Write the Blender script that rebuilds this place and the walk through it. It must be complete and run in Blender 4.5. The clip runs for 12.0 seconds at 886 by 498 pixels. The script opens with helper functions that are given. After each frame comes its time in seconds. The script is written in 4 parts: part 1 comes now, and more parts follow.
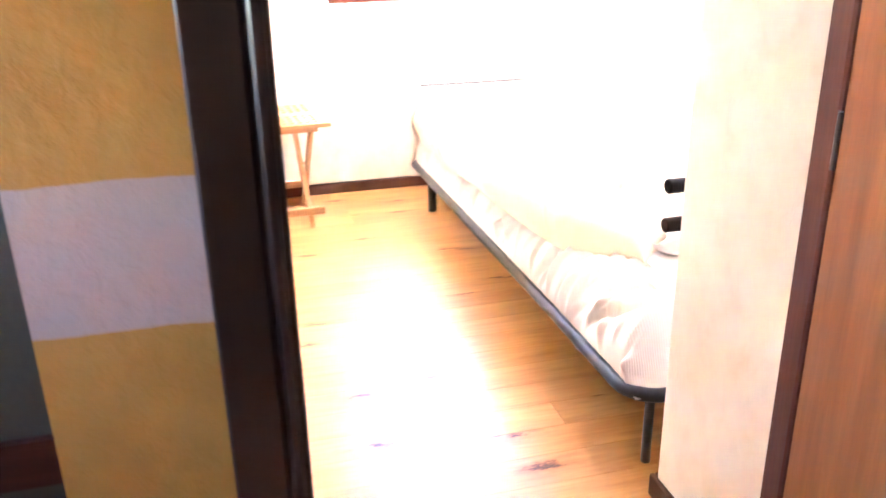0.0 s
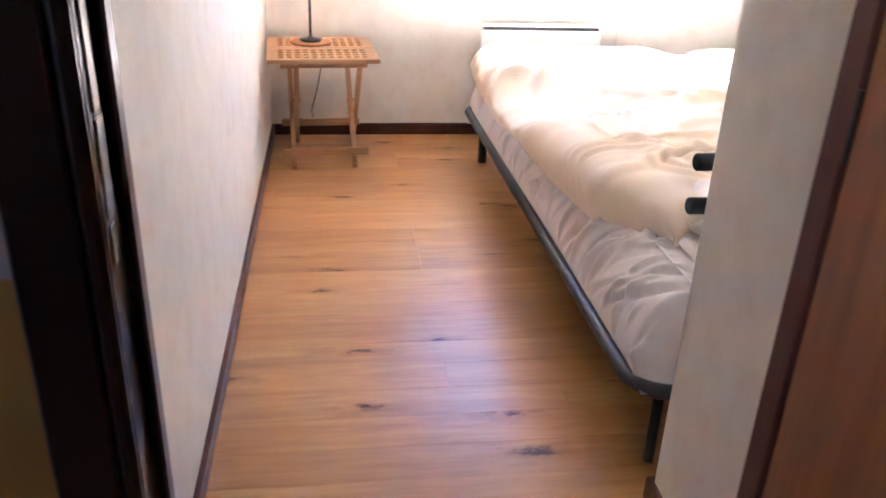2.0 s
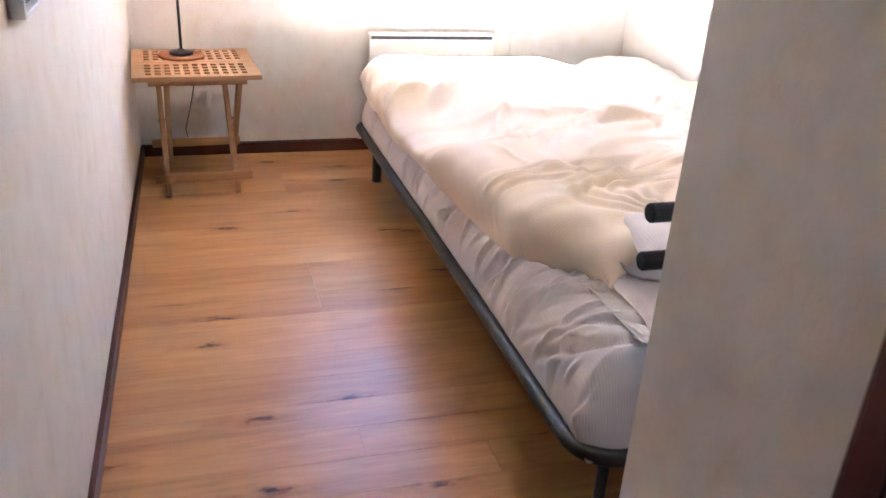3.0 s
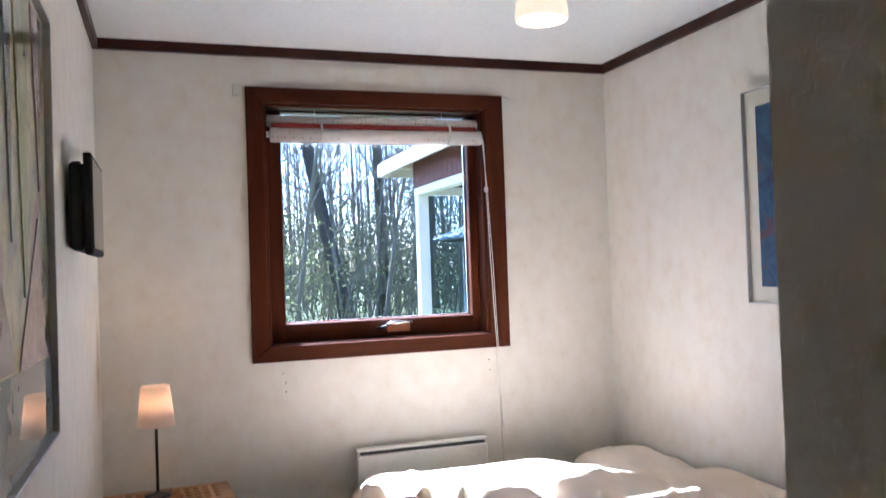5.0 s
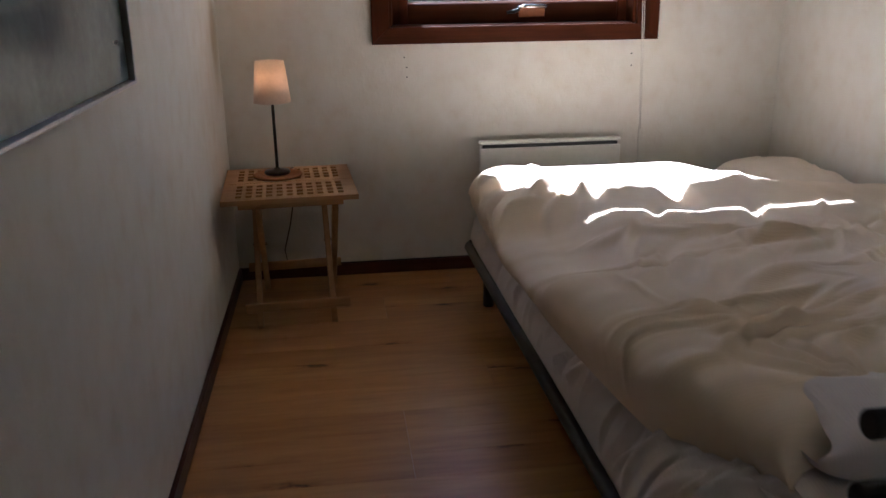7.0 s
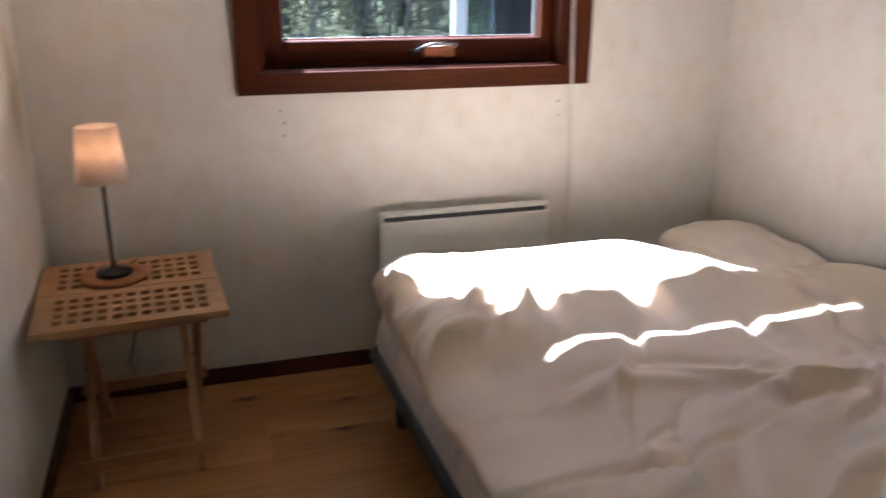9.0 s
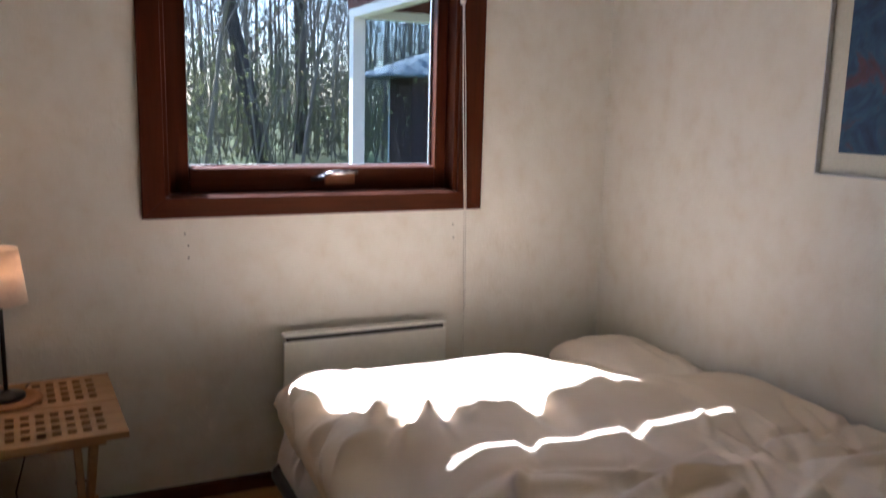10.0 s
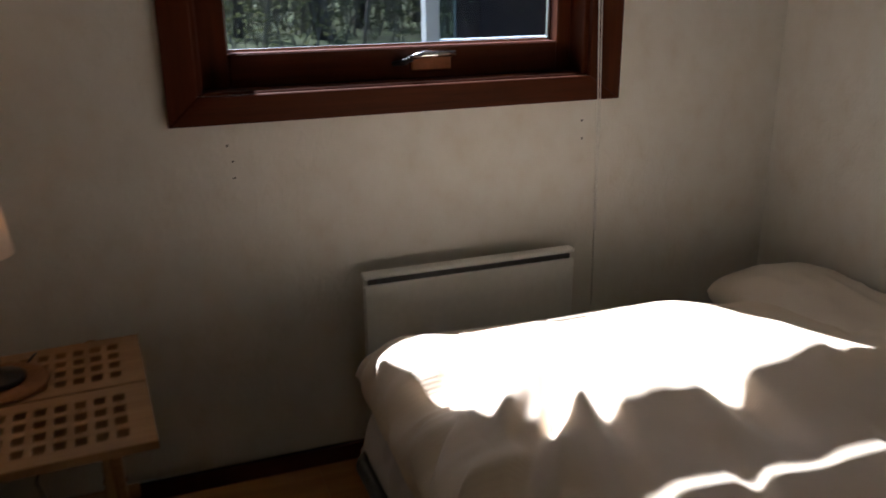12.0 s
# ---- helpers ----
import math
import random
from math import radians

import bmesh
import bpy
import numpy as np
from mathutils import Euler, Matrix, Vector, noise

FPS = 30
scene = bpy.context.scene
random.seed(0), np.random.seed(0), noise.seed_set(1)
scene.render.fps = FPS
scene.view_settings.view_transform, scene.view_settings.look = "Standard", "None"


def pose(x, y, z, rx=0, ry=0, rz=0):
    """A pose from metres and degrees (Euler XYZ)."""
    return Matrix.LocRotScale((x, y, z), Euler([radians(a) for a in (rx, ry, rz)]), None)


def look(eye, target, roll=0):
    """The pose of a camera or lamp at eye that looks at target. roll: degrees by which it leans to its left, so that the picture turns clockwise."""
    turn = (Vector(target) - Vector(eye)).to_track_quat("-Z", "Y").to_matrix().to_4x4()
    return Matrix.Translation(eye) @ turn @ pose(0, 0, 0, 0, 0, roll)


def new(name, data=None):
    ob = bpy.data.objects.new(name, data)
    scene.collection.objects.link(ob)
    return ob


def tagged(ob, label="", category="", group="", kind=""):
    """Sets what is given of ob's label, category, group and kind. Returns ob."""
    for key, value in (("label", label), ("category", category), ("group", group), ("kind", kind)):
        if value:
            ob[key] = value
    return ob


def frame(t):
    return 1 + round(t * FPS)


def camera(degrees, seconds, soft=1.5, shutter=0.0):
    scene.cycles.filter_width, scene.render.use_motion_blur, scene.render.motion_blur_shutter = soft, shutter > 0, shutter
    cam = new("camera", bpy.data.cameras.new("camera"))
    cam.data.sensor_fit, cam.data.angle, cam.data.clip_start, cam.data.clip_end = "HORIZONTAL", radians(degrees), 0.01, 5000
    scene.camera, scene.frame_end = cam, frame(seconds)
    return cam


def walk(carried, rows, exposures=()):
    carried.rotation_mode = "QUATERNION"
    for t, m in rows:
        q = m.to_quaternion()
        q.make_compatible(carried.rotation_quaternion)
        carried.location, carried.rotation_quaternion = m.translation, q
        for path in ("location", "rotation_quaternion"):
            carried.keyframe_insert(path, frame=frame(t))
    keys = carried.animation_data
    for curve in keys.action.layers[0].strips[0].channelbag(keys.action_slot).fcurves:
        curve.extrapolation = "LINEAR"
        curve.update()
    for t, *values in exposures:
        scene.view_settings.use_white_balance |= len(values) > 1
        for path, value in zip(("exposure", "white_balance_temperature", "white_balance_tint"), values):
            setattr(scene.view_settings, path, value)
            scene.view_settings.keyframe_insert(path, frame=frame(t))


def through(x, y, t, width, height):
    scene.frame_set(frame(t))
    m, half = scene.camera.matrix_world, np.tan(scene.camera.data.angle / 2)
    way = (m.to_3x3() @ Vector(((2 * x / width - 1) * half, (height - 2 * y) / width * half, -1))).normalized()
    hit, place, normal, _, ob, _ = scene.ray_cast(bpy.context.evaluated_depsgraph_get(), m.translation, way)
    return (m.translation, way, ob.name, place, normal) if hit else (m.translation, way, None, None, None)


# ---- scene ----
cam = camera(57.0, 12.0, shutter=0.5)
PATH = [
    (0, (0.085, -4.229, 1.291), (0.55, -2.422, 0.571), -1.1),
    (0.5, (0.255, -4.257, 1.251), (0.517, -2.422, 0.5), 0.0),
    (1, (0.31, -4.273, 1.258), (0.526, -2.413, 0.555), 3.3),
    (1.5, (0.329, -4.263, 1.269), (0.523, -2.415, 0.529), 2.2),
    (2, (0.303, -4.099, 1.254), (0.565, -2.304, 0.412), 2.3),
    (2.5, (0.256, -3.92, 1.259), (0.712, -2.147, 0.455), 4.0),
    (3, (0.28, -3.815, 1.266), (0.824, -2.082, 0.428), 3.6),
    (3.5, (0.332, -3.626, 1.28), (0.782, -1.812, 0.568), 0.0),
    (3.7, (0.345, -3.592, 1.318), (0.847, -1.749, 0.725), 0.2),
    (5.3, (0.253, -3.612, 1.376), (0.899, -1.721, 1.447), -2.1),
    (5.5, (0.27, -3.624, 1.373), (0.915, -1.732, 1.429), -2.1),
    (6, (0.246, -3.647, 1.294), (1.012, -1.813, 1.071), -2.7),
    (6.5, (0.396, -3.555, 1.313), (0.821, -1.689, 0.734), -1.6),
    (6.7, (0.423, -3.514, 1.219), (0.691, -1.629, 0.607), -0.2),
    (8.3, (0.479, -2.654, 1.283), (0.698, -0.776, 0.632), -1.2),
    (8.5, (0.483, -2.609, 1.301), (0.711, -0.738, 0.631), -0.7),
    (9, (0.456, -2.633, 1.343), (1.021, -0.825, 0.702), 0.3),
    (9.5, (0.43, -2.713, 1.359), (1.177, -0.931, 0.842), 1.3),
    (10, (0.406, -2.737, 1.354), (1.228, -0.946, 1.01), 1.4),
    (10.5, (0.435, -2.76, 1.362), (1.235, -0.934, 1.197), 0.6),
    (11, (0.459, -2.687, 1.344), (1.225, -0.893, 0.901), 1.2),
    (11.5, (0.535, -2.336, 1.319), (1.053, -0.516, 0.671), -0.9),
    (12, (0.554, -1.997, 1.311), (1.205, -0.217, 0.672), -0.6),
]
EXPOSURES = [(0, 8.5, 5300, 23), (0.4, 7.9, 5200, 23), (1, 6.75, 5000, 22), (1.5, 6.35, 4900, 21), (2.5, 6.15, 4900, 22), (3.5, 5.6, 4900, 21), (5.3, 3.85, 4850, 16), (6.0, 3.4, 4850, 16), (6.5, 3.0, 4950, 15), (8.3, 3.7, 5200, 18), (9.5, 3.45, 5250, 19), (10.5, 2.8, 5400, 18), (11.0, 2.4, 5500, 17), (11.5, 2.15, 5500, 15), (12, 1.9, 5550, 15)]
walk(cam, [(t, look(eye, target, roll)) for t, eye, target, roll in PATH], EXPOSURES)

# ---- sky and sun ----
SUN_EL, SUN_AZ = 48.8, -17.7
world = bpy.data.worlds.new("world")
scene.world = world
world.use_nodes = True
wn = world.node_tree.nodes
sky = wn.new("ShaderNodeTexSky")
sky.sky_type, sky.sun_disc = "NISHITA", False
sky.sun_elevation, sky.sun_rotation = radians(SUN_EL), radians(SUN_AZ)
wn["Background"].inputs["Strength"].default_value = 0.085
world.node_tree.links.new(sky.outputs[0], wn["Background"].inputs["Color"])
sun_data = bpy.data.lights.new("sun", "SUN")
sun_data.energy, sun_data.angle, sun_data.color = 5.0, radians(0.5), (1.0, 0.96, 0.91)
sun = new("sun", sun_data)
_a, _e = radians(SUN_AZ), radians(SUN_EL)
sun.matrix_world = look((12 * math.sin(_a) * math.cos(_e), 12 * math.cos(_a) * math.cos(_e), 12 * math.sin(_e)), (0, 0, 0))


def lamp_point(name, at, watts, colour, size):
    data = bpy.data.lights.new(name, "POINT")
    data.energy, data.color, data.shadow_soft_size = watts, colour, size
    ob = new(name, data)
    ob.location = at
    return ob


# ---- plan, metres: x along the window wall, y towards the window, z up ----
W, H = 2.372, 2.35          # room width, ceiling height
BACK = -3.40                # room side of the door wall
HALL = -3.465               # hall side of the door wall
NIB_X, NIB_Y = 0.985, -2.765  # corner of the entry passage
D0, D1, DH = 0.12, 0.770, 2.03   # door opening
WX0, WX1, WZ0, WZ1 = 0.678, 1.710, 1.045, 2.105   # opening in the window wall
GX0, GX1, GZ0, GZ1 = 0.763, 1.652, 1.133, 2.083   # glass
GROUND = -0.25             # ground outdoors
OUT = 0.15                  # outer face of the window wall


# ---- node helpers ----
def material(name):
    m = bpy.data.materials.new(name)
    m.use_nodes = True
    return m, m.node_tree.nodes, m.node_tree.links, m.node_tree.nodes["Principled BSDF"]


def coords(n, l, scale=(1, 1, 1), kind="Object", rot=(0, 0, 0)):
    tc, mp = n.new("ShaderNodeTexCoord"), n.new("ShaderNodeMapping")
    mp.inputs["Scale"].default_value = scale
    mp.inputs["Rotation"].default_value = rot
    l.new(tc.outputs[kind], mp.inputs["Vector"])
    return mp


def noise_tex(n, l, vec, scale, detail=4, rough=0.55, distort=0.0):
    t = n.new("ShaderNodeTexNoise")
    t.inputs["Scale"].default_value, t.inputs["Detail"].default_value = scale, detail
    t.inputs["Roughness"].default_value, t.inputs["Distortion"].default_value = rough, distort
    l.new(vec.outputs[0], t.inputs["Vector"])
    return t


def ramp(n, l, src, stops):
    r = n.new("ShaderNodeValToRGB")
    r.color_ramp.elements[0].position, r.color_ramp.elements[0].color = stops[0][0], (*stops[0][1], 1)
    r.color_ramp.elements[1].position, r.color_ramp.elements[1].color = stops[-1][0], (*stops[-1][1], 1)
    for p, c in stops[1:-1]:
        r.color_ramp.elements.new(p).color = (*c, 1)
    l.new(src, r.inputs[0])
    return r


def mix(n, l, a, b, fac, mode="MIX"):
    m = n.new("ShaderNodeMix")
    m.data_type, m.blend_type = "RGBA", mode
    for i, v in ((0, fac), (6, a), (7, b)):
        if isinstance(v, (int, float)):
            m.inputs[i].default_value = v
        elif isinstance(v, tuple):
            m.inputs[i].default_value = (*v, 1)
        else:
            l.new(v, m.inputs[i])
    return m.outputs[2]


def bump(n, l, height, bsdf, strength=0.3, dist=0.01):
    b = n.new("ShaderNodeBump")
    b.inputs["Strength"].default_value, b.inputs["Distance"].default_value = strength, dist
    l.new(height, b.inputs["Height"])
    l.new(b.outputs[0], bsdf.inputs["Normal"])
    return b


def plain(name, colour, rough=0.5, metal=0.0, grain=60.0, vary=0.12, relief=0.05):
    m, n, l, b = material(name)
    v = coords(n, l)
    t = noise_tex(n, l, v, grain, 5)
    t2 = noise_tex(n, l, v, grain / 12, 3)
    lo, hi = tuple(c * (1 - vary) for c in colour), tuple(min(1, c * (1 + vary)) for c in colour)
    r = ramp(n, l, t.outputs[0], [(0.3, lo), (0.7, hi)])
    r2 = ramp(n, l, t2.outputs[0], [(0.3, (1 - vary,) * 3), (0.7, (1, 1, 1))])
    l.new(mix(n, l, r.outputs[0], r2.outputs[0], 1.0, "MULTIPLY"), b.inputs["Base Color"])
    b.inputs["Roughness"].default_value, b.inputs["Metallic"].default_value = rough, metal
    bump(n, l, t.outputs[0], b, relief, 0.004)
    return m


def wood(name, dark, light, rough=0.4, along=0, scale=1.0, relief=0.15, random_tint=0.0, spec=0.5):
    """Grain that runs along the given axis."""
    m, n, l, b = material(name)
    s = [14 * scale] * 3
    s[along] = 0.9 * scale
    v = coords(n, l, tuple(s))
    if random_tint:
        info = n.new("ShaderNodeObjectInfo")
        off = n.new("ShaderNodeVectorMath")
        off.operation = "SCALE"
        off.inputs[0].default_value = (17, 31, 23)
        l.new(info.outputs["Random"], off.inputs["Scale"])
        l.new(off.outputs[0], v.inputs["Location"])
    t = noise_tex(n, l, v, 1.6, 6, 0.6, 0.6)
    fine = noise_tex(n, l, v, 9, 4, 0.7)
    r = ramp(n, l, t.outputs[0], [(0.28, dark), (0.72, light)])
    r2 = ramp(n, l, fine.outputs[0], [(0.3, (0.78, 0.78, 0.78)), (0.65, (1, 1, 1))])
    c = mix(n, l, r.outputs[0], r2.outputs[0], 0.8, "MULTIPLY")
    if random_tint:
        tint = ramp(n, l, info.outputs["Random"], [(0.0, (1 - random_tint,) * 3), (1.0, (1, 1, 1))])
        c = mix(n, l, c, tint.outputs[0], 1.0, "MULTIPLY")
    l.new(c, b.inputs["Base Color"])
    b.inputs["Roughness"].default_value = rough
    b.inputs["Specular IOR Level"].default_value = spec
    bump(n, l, fine.outputs[0], b, relief, 0.002)
    return m


def wallpaper_material():
    """Pressed paper: fine raised fibres, faint warm blotches."""
    m, n, l, b = material("wallpaper")
    v = coords(n, l)
    fib = noise_tex(n, l, coords(n, l, (1, 1, 0.55)), 95, 4, 0.6, 0.5)
    lump = noise_tex(n, l, coords(n, l, (1, 1, 0.8)), 42, 3, 0.5, 0.2)
    blot = noise_tex(n, l, coords(n, l, (1, 1, 0.8)), 13, 3, 0.5, 0.1)
    big = noise_tex(n, l, v, 1.6, 3)
    r = ramp(n, l, blot.outputs[0], [(0.26, (0.71, 0.655, 0.555)), (0.40, (0.745, 0.705, 0.62)), (0.55, (0.765, 0.735, 0.66)), (0.75, (0.785, 0.76, 0.69))])
    r2 = ramp(n, l, big.outputs[0], [(0.3, (0.95, 0.94, 0.92)), (0.7, (1, 1, 1))])
    base = mix(n, l, r.outputs[0], r2.outputs[0], 1.0, "MULTIPLY")
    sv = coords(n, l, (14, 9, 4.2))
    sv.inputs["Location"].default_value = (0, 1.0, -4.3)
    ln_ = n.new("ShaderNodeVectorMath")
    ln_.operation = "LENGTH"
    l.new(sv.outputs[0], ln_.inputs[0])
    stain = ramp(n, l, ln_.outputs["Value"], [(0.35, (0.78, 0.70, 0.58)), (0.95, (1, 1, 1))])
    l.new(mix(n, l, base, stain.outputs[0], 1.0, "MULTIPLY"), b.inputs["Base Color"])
    b.inputs["Roughness"].default_value = 0.75
    raised = ramp(n, l, lump.outputs[0], [(0.50, (0, 0, 0)), (0.64, (1, 1, 1))])
    bump(n, l, mix(n, l, fib.outputs[0], raised.outputs[0], 0.35), b, 0.40, 0.003)
    return m


def plank_material():
    m, n, l, b = material("oak_plank")
    info = n.new("ShaderNodeObjectInfo")
    off = n.new("ShaderNodeVectorMath")
    off.operation = "SCALE"
    off.inputs[0].default_value = (37, 53, 11)
    l.new(info.outputs["Random"], off.inputs["Scale"])

    def vec(scale):
        v = coords(n, l, scale)
        l.new(off.outputs[0], v.inputs["Location"])
        return v
    grain = noise_tex(n, l, vec((1.0, 9, 1)), 1.3, 5, 0.55, 0.9)
    fine = noise_tex(n, l, vec((6, 70, 1)), 1.0, 4, 0.6)
    base = ramp(n, l, grain.outputs[0], [(0.2, (0.39, 0.178, 0.056)), (0.5, (0.53, 0.260, 0.089)), (0.8, (0.615, 0.322, 0.123))])
    fr = ramp(n, l, fine.outputs[0], [(0.3, (0.84, 0.80, 0.74)), (0.6, (1, 1, 1))])
    c = mix(n, l, base.outputs[0], fr.outputs[0], 1.0, "MULTIPLY")
    tint = ramp(n, l, info.outputs["Random"], [(0.0, (0.84, 0.79, 0.74)), (0.35, (0.94, 0.92, 0.90)), (0.7, (1, 1, 1)), (1.0, (1.0, 0.95, 0.88))])
    c = mix(n, l, c, tint.outputs[0], 1.0, "MULTIPLY")
    knots = n.new("ShaderNodeTexVoronoi")
    knots.voronoi_dimensions = "2D"
    knots.inputs["Scale"].default_value = 1.0
    wob = noise_tex(n, l, vec((11, 26, 1)), 1.0, 4, 0.65)
    kv = vec((2.5, 9.0, 1))
    kmix = n.new("ShaderNodeMix")
    kmix.data_type = "VECTOR"
    kmix.inputs[0].default_value = 0.42
    l.new(kv.outputs[0], kmix.inputs[4])
    l.new(wob.outputs[1], kmix.inputs[5])
    l.new(kmix.outputs[1], knots.inputs["Vector"])
    kr = ramp(n, l, knots.outputs["Distance"], [(0.018, (0.12, 0.07, 0.05)), (0.04, (0.38, 0.27, 0.20)), (0.075, (0.80, 0.73, 0.66)), (0.19, (1, 1, 1))])
    keep = n.new("ShaderNodeMath")
    keep.operation = "GREATER_THAN"
    keep.inputs[1].default_value = 0.34
    sep = n.new("ShaderNodeSeparateColor")
    l.new(knots.outputs["Color"], sep.inputs[0])
    l.new(sep.outputs[0], keep.inputs[0])
    c2 = mix(n, l, c, kr.outputs[0], keep.outputs[0], "MULTIPLY")
    l.new(c2, b.inputs["Base Color"])
    rr = n.new("ShaderNodeMapRange")
    rr.inputs[3].default_value, rr.inputs[4].default_value = 0.27, 0.36
    b.inputs["Specular IOR Level"].default_value = 0.43
    l.new(grain.outputs[0], rr.inputs[0])
    l.new(rr.outputs[0], b.inputs["Roughness"])
    bump(n, l, fine.outputs[0], b, 0.06, 0.002)
    return m


def fabric(name, lo, hi, weave=420.0, sheen=0.2, through=0.0, fold=0.0, relief=0.16, bands="X"):
    m, n, l, b = material(name)
    v = coords(n, l)
    big = noise_tex(n, l, v, 5, 4)
    stripe = n.new("ShaderNodeTexWave")
    stripe.inputs["Scale"].default_value, stripe.inputs["Distortion"].default_value = weave / 10, 0.6
    stripe.bands_direction = bands
    l.new(v.outputs[0], stripe.inputs["Vector"])
    fine = noise_tex(n, l, v, weave, 3)
    r = ramp(n, l, big.outputs[0], [(0.3, lo), (0.7, hi)])
    l.new(r.outputs[0], b.inputs["Base Color"])
    b.inputs["Roughness"].default_value = 0.85
    b.inputs["Sheen Weight"].default_value = sheen
    if through:
        b.inputs["Subsurface Weight"].default_value = through
        b.inputs["Subsurface Radius"].default_value = (0.02, 0.015, 0.01)
    h = mix(n, l, stripe.outputs[0], fine.outputs[0], 0.5)
    if fold:
        wr = noise_tex(n, l, coords(n, l, (1, 1.6, 1), rot=(0, 0, 0.5)), 11, 5, 0.6, 1.0)
        h = mix(n, l, h, wr.outputs[0], fold)
    bump(n, l, h, b, relief, 0.005)
    return m


def glass_material(name):
    m, n, l, b = material(name)
    mixer, tr, gl = n.new("ShaderNodeMixShader"), n.new("ShaderNodeBsdfTransparent"), n.new("ShaderNodeBsdfGlossy")
    fr = n.new("ShaderNodeFresnel")
    fr.inputs["IOR"].default_value = 1.45
    gl.inputs["Roughness"].default_value = 0.01
    tr.inputs[0].default_value = (0.70, 0.72, 0.73, 1)
    l.new(fr.outputs[0], mixer.inputs[0])
    l.new(tr.outputs[0], mixer.inputs[1])
    l.new(gl.outputs[0], mixer.inputs[2])
    l.new(mixer.outputs[0], n["Material Output"].inputs["Surface"])
    return m


def far_glass(name):
    m, n, l, b = material(name)
    tr = n.new("ShaderNodeBsdfTransparent")
    tr.inputs[0].default_value = (0.80, 0.88, 0.92, 1)
    l.new(tr.outputs[0], n["Material Output"].inputs["Surface"])
    return m


def hall_wall_material():
    """Rough plaster painted in ochre with a white band."""
    m, n, l, b = material("ochre_plaster")
    tc = n.new("ShaderNodeTexCoord")
    sep = n.new("ShaderNodeSeparateXYZ")
    l.new(tc.outputs["Object"], sep.inputs[0])
    v = coords(n, l)
    wob = noise_tex(n, l, v, 14, 3)
    add = n.new("ShaderNodeMath")
    add.operation = "MULTIPLY_ADD"
    add.inputs[1].default_value = 0.012
    l.new(wob.outputs[0], add.inputs[0])
    l.new(sep.outputs[2], add.inputs[2])
    band = n.new("ShaderNodeMath")
    band.operation = "COMPARE"
    band.inputs[1].default_value, band.inputs[2].default_value = 1.020, 0.075
    l.new(add.outputs[0], band.inputs[0])
    blot = noise_tex(n, l, v, 9, 5)
    och = ramp(n, l, blot.outputs[0], [(0.3, (0.40, 0.178, 0.019)), (0.7, (0.51, 0.243, 0.033))])
    l.new(mix(n, l, och.outputs[0], (0.46, 0.315, 0.235), band.outputs[0]), b.inputs["Base Color"])
    b.inputs["Roughness"].default_value = 0.7
    rough = noise_tex(n, l, v, 48, 4, 0.55, 0.3)
    bump(n, l, rough.outputs[0], b, 0.35, 0.008)
    return m


def painting_material(name, stops, scale, warp, coat=1.0):
    m, n, l, b = material(name)
    v = coords(n, l)
    a = noise_tex(n, l, v, scale, 5, 0.6, warp)
    c = noise_tex(n, l, v, scale * 5, 4, 0.7)
    r = ramp(n, l, a.outputs[0], stops)
    r2 = ramp(n, l, c.outputs[0], [(0.3, (0.6, 0.6, 0.6)), (0.7, (1, 1, 1))])
    l.new(mix(n, l, r.outputs[0], r2.outputs[0], 0.8, "MULTIPLY"), b.inputs["Base Color"])
    b.inputs["Roughness"].default_value = 0.6
    b.inputs["Coat Weight"].default_value, b.inputs["Coat Roughness"].default_value = coat, 0.02
    return m


def shade_material(name, colour, glow, strength, passing=0.0):
    """Cloth or glass of a lit lamp shade; passing is the share of light that goes through."""
    m, n, l, b = material(name)
    v = coords(n, l)
    t = noise_tex(n, l, v, 90, 4)
    r = ramp(n, l, t.outputs[0], [(0.3, tuple(c * 0.9 for c in colour)), (0.7, colour)])
    l.new(r.outputs[0], b.inputs["Base Color"])
    b.inputs["Roughness"].default_value = 0.8
    b.inputs["Emission Color"].default_value = (*glow, 1)
    b.inputs["Emission Strength"].default_value = strength
    if passing:
        thin, both = n.new("ShaderNodeBsdfTranslucent"), n.new("ShaderNodeMixShader")
        l.new(r.outputs[0], thin.inputs[0])
        both.inputs[0].default_value = passing
        l.new(b.outputs[0], both.inputs[1])
        l.new(thin.outputs[0], both.inputs[2])
        l.new(both.outputs[0], n["Material Output"].inputs["Surface"])
    return m


def leaf_material(name, colour):
    """Foliage, half of whose light comes through from behind."""
    m, n, l, b = material(name)
    t = noise_tex(n, l, coords(n, l), 3, 4)
    r = ramp(n, l, t.outputs[0], [(0.3, tuple(c * 0.6 for c in colour)), (0.7, tuple(c * 1.35 for c in colour))])
    l.new(r.outputs[0], b.inputs["Base Color"])
    b.inputs["Roughness"].default_value = 0.8
    thin, both = n.new("ShaderNodeBsdfTranslucent"), n.new("ShaderNodeMixShader")
    l.new(r.outputs[0], thin.inputs[0])
    both.inputs[0].default_value = 0.5
    l.new(b.outputs[0], both.inputs[1])
    l.new(thin.outputs[0], both.inputs[2])
    l.new(both.outputs[0], n["Material Output"].inputs["Surface"])
    return m


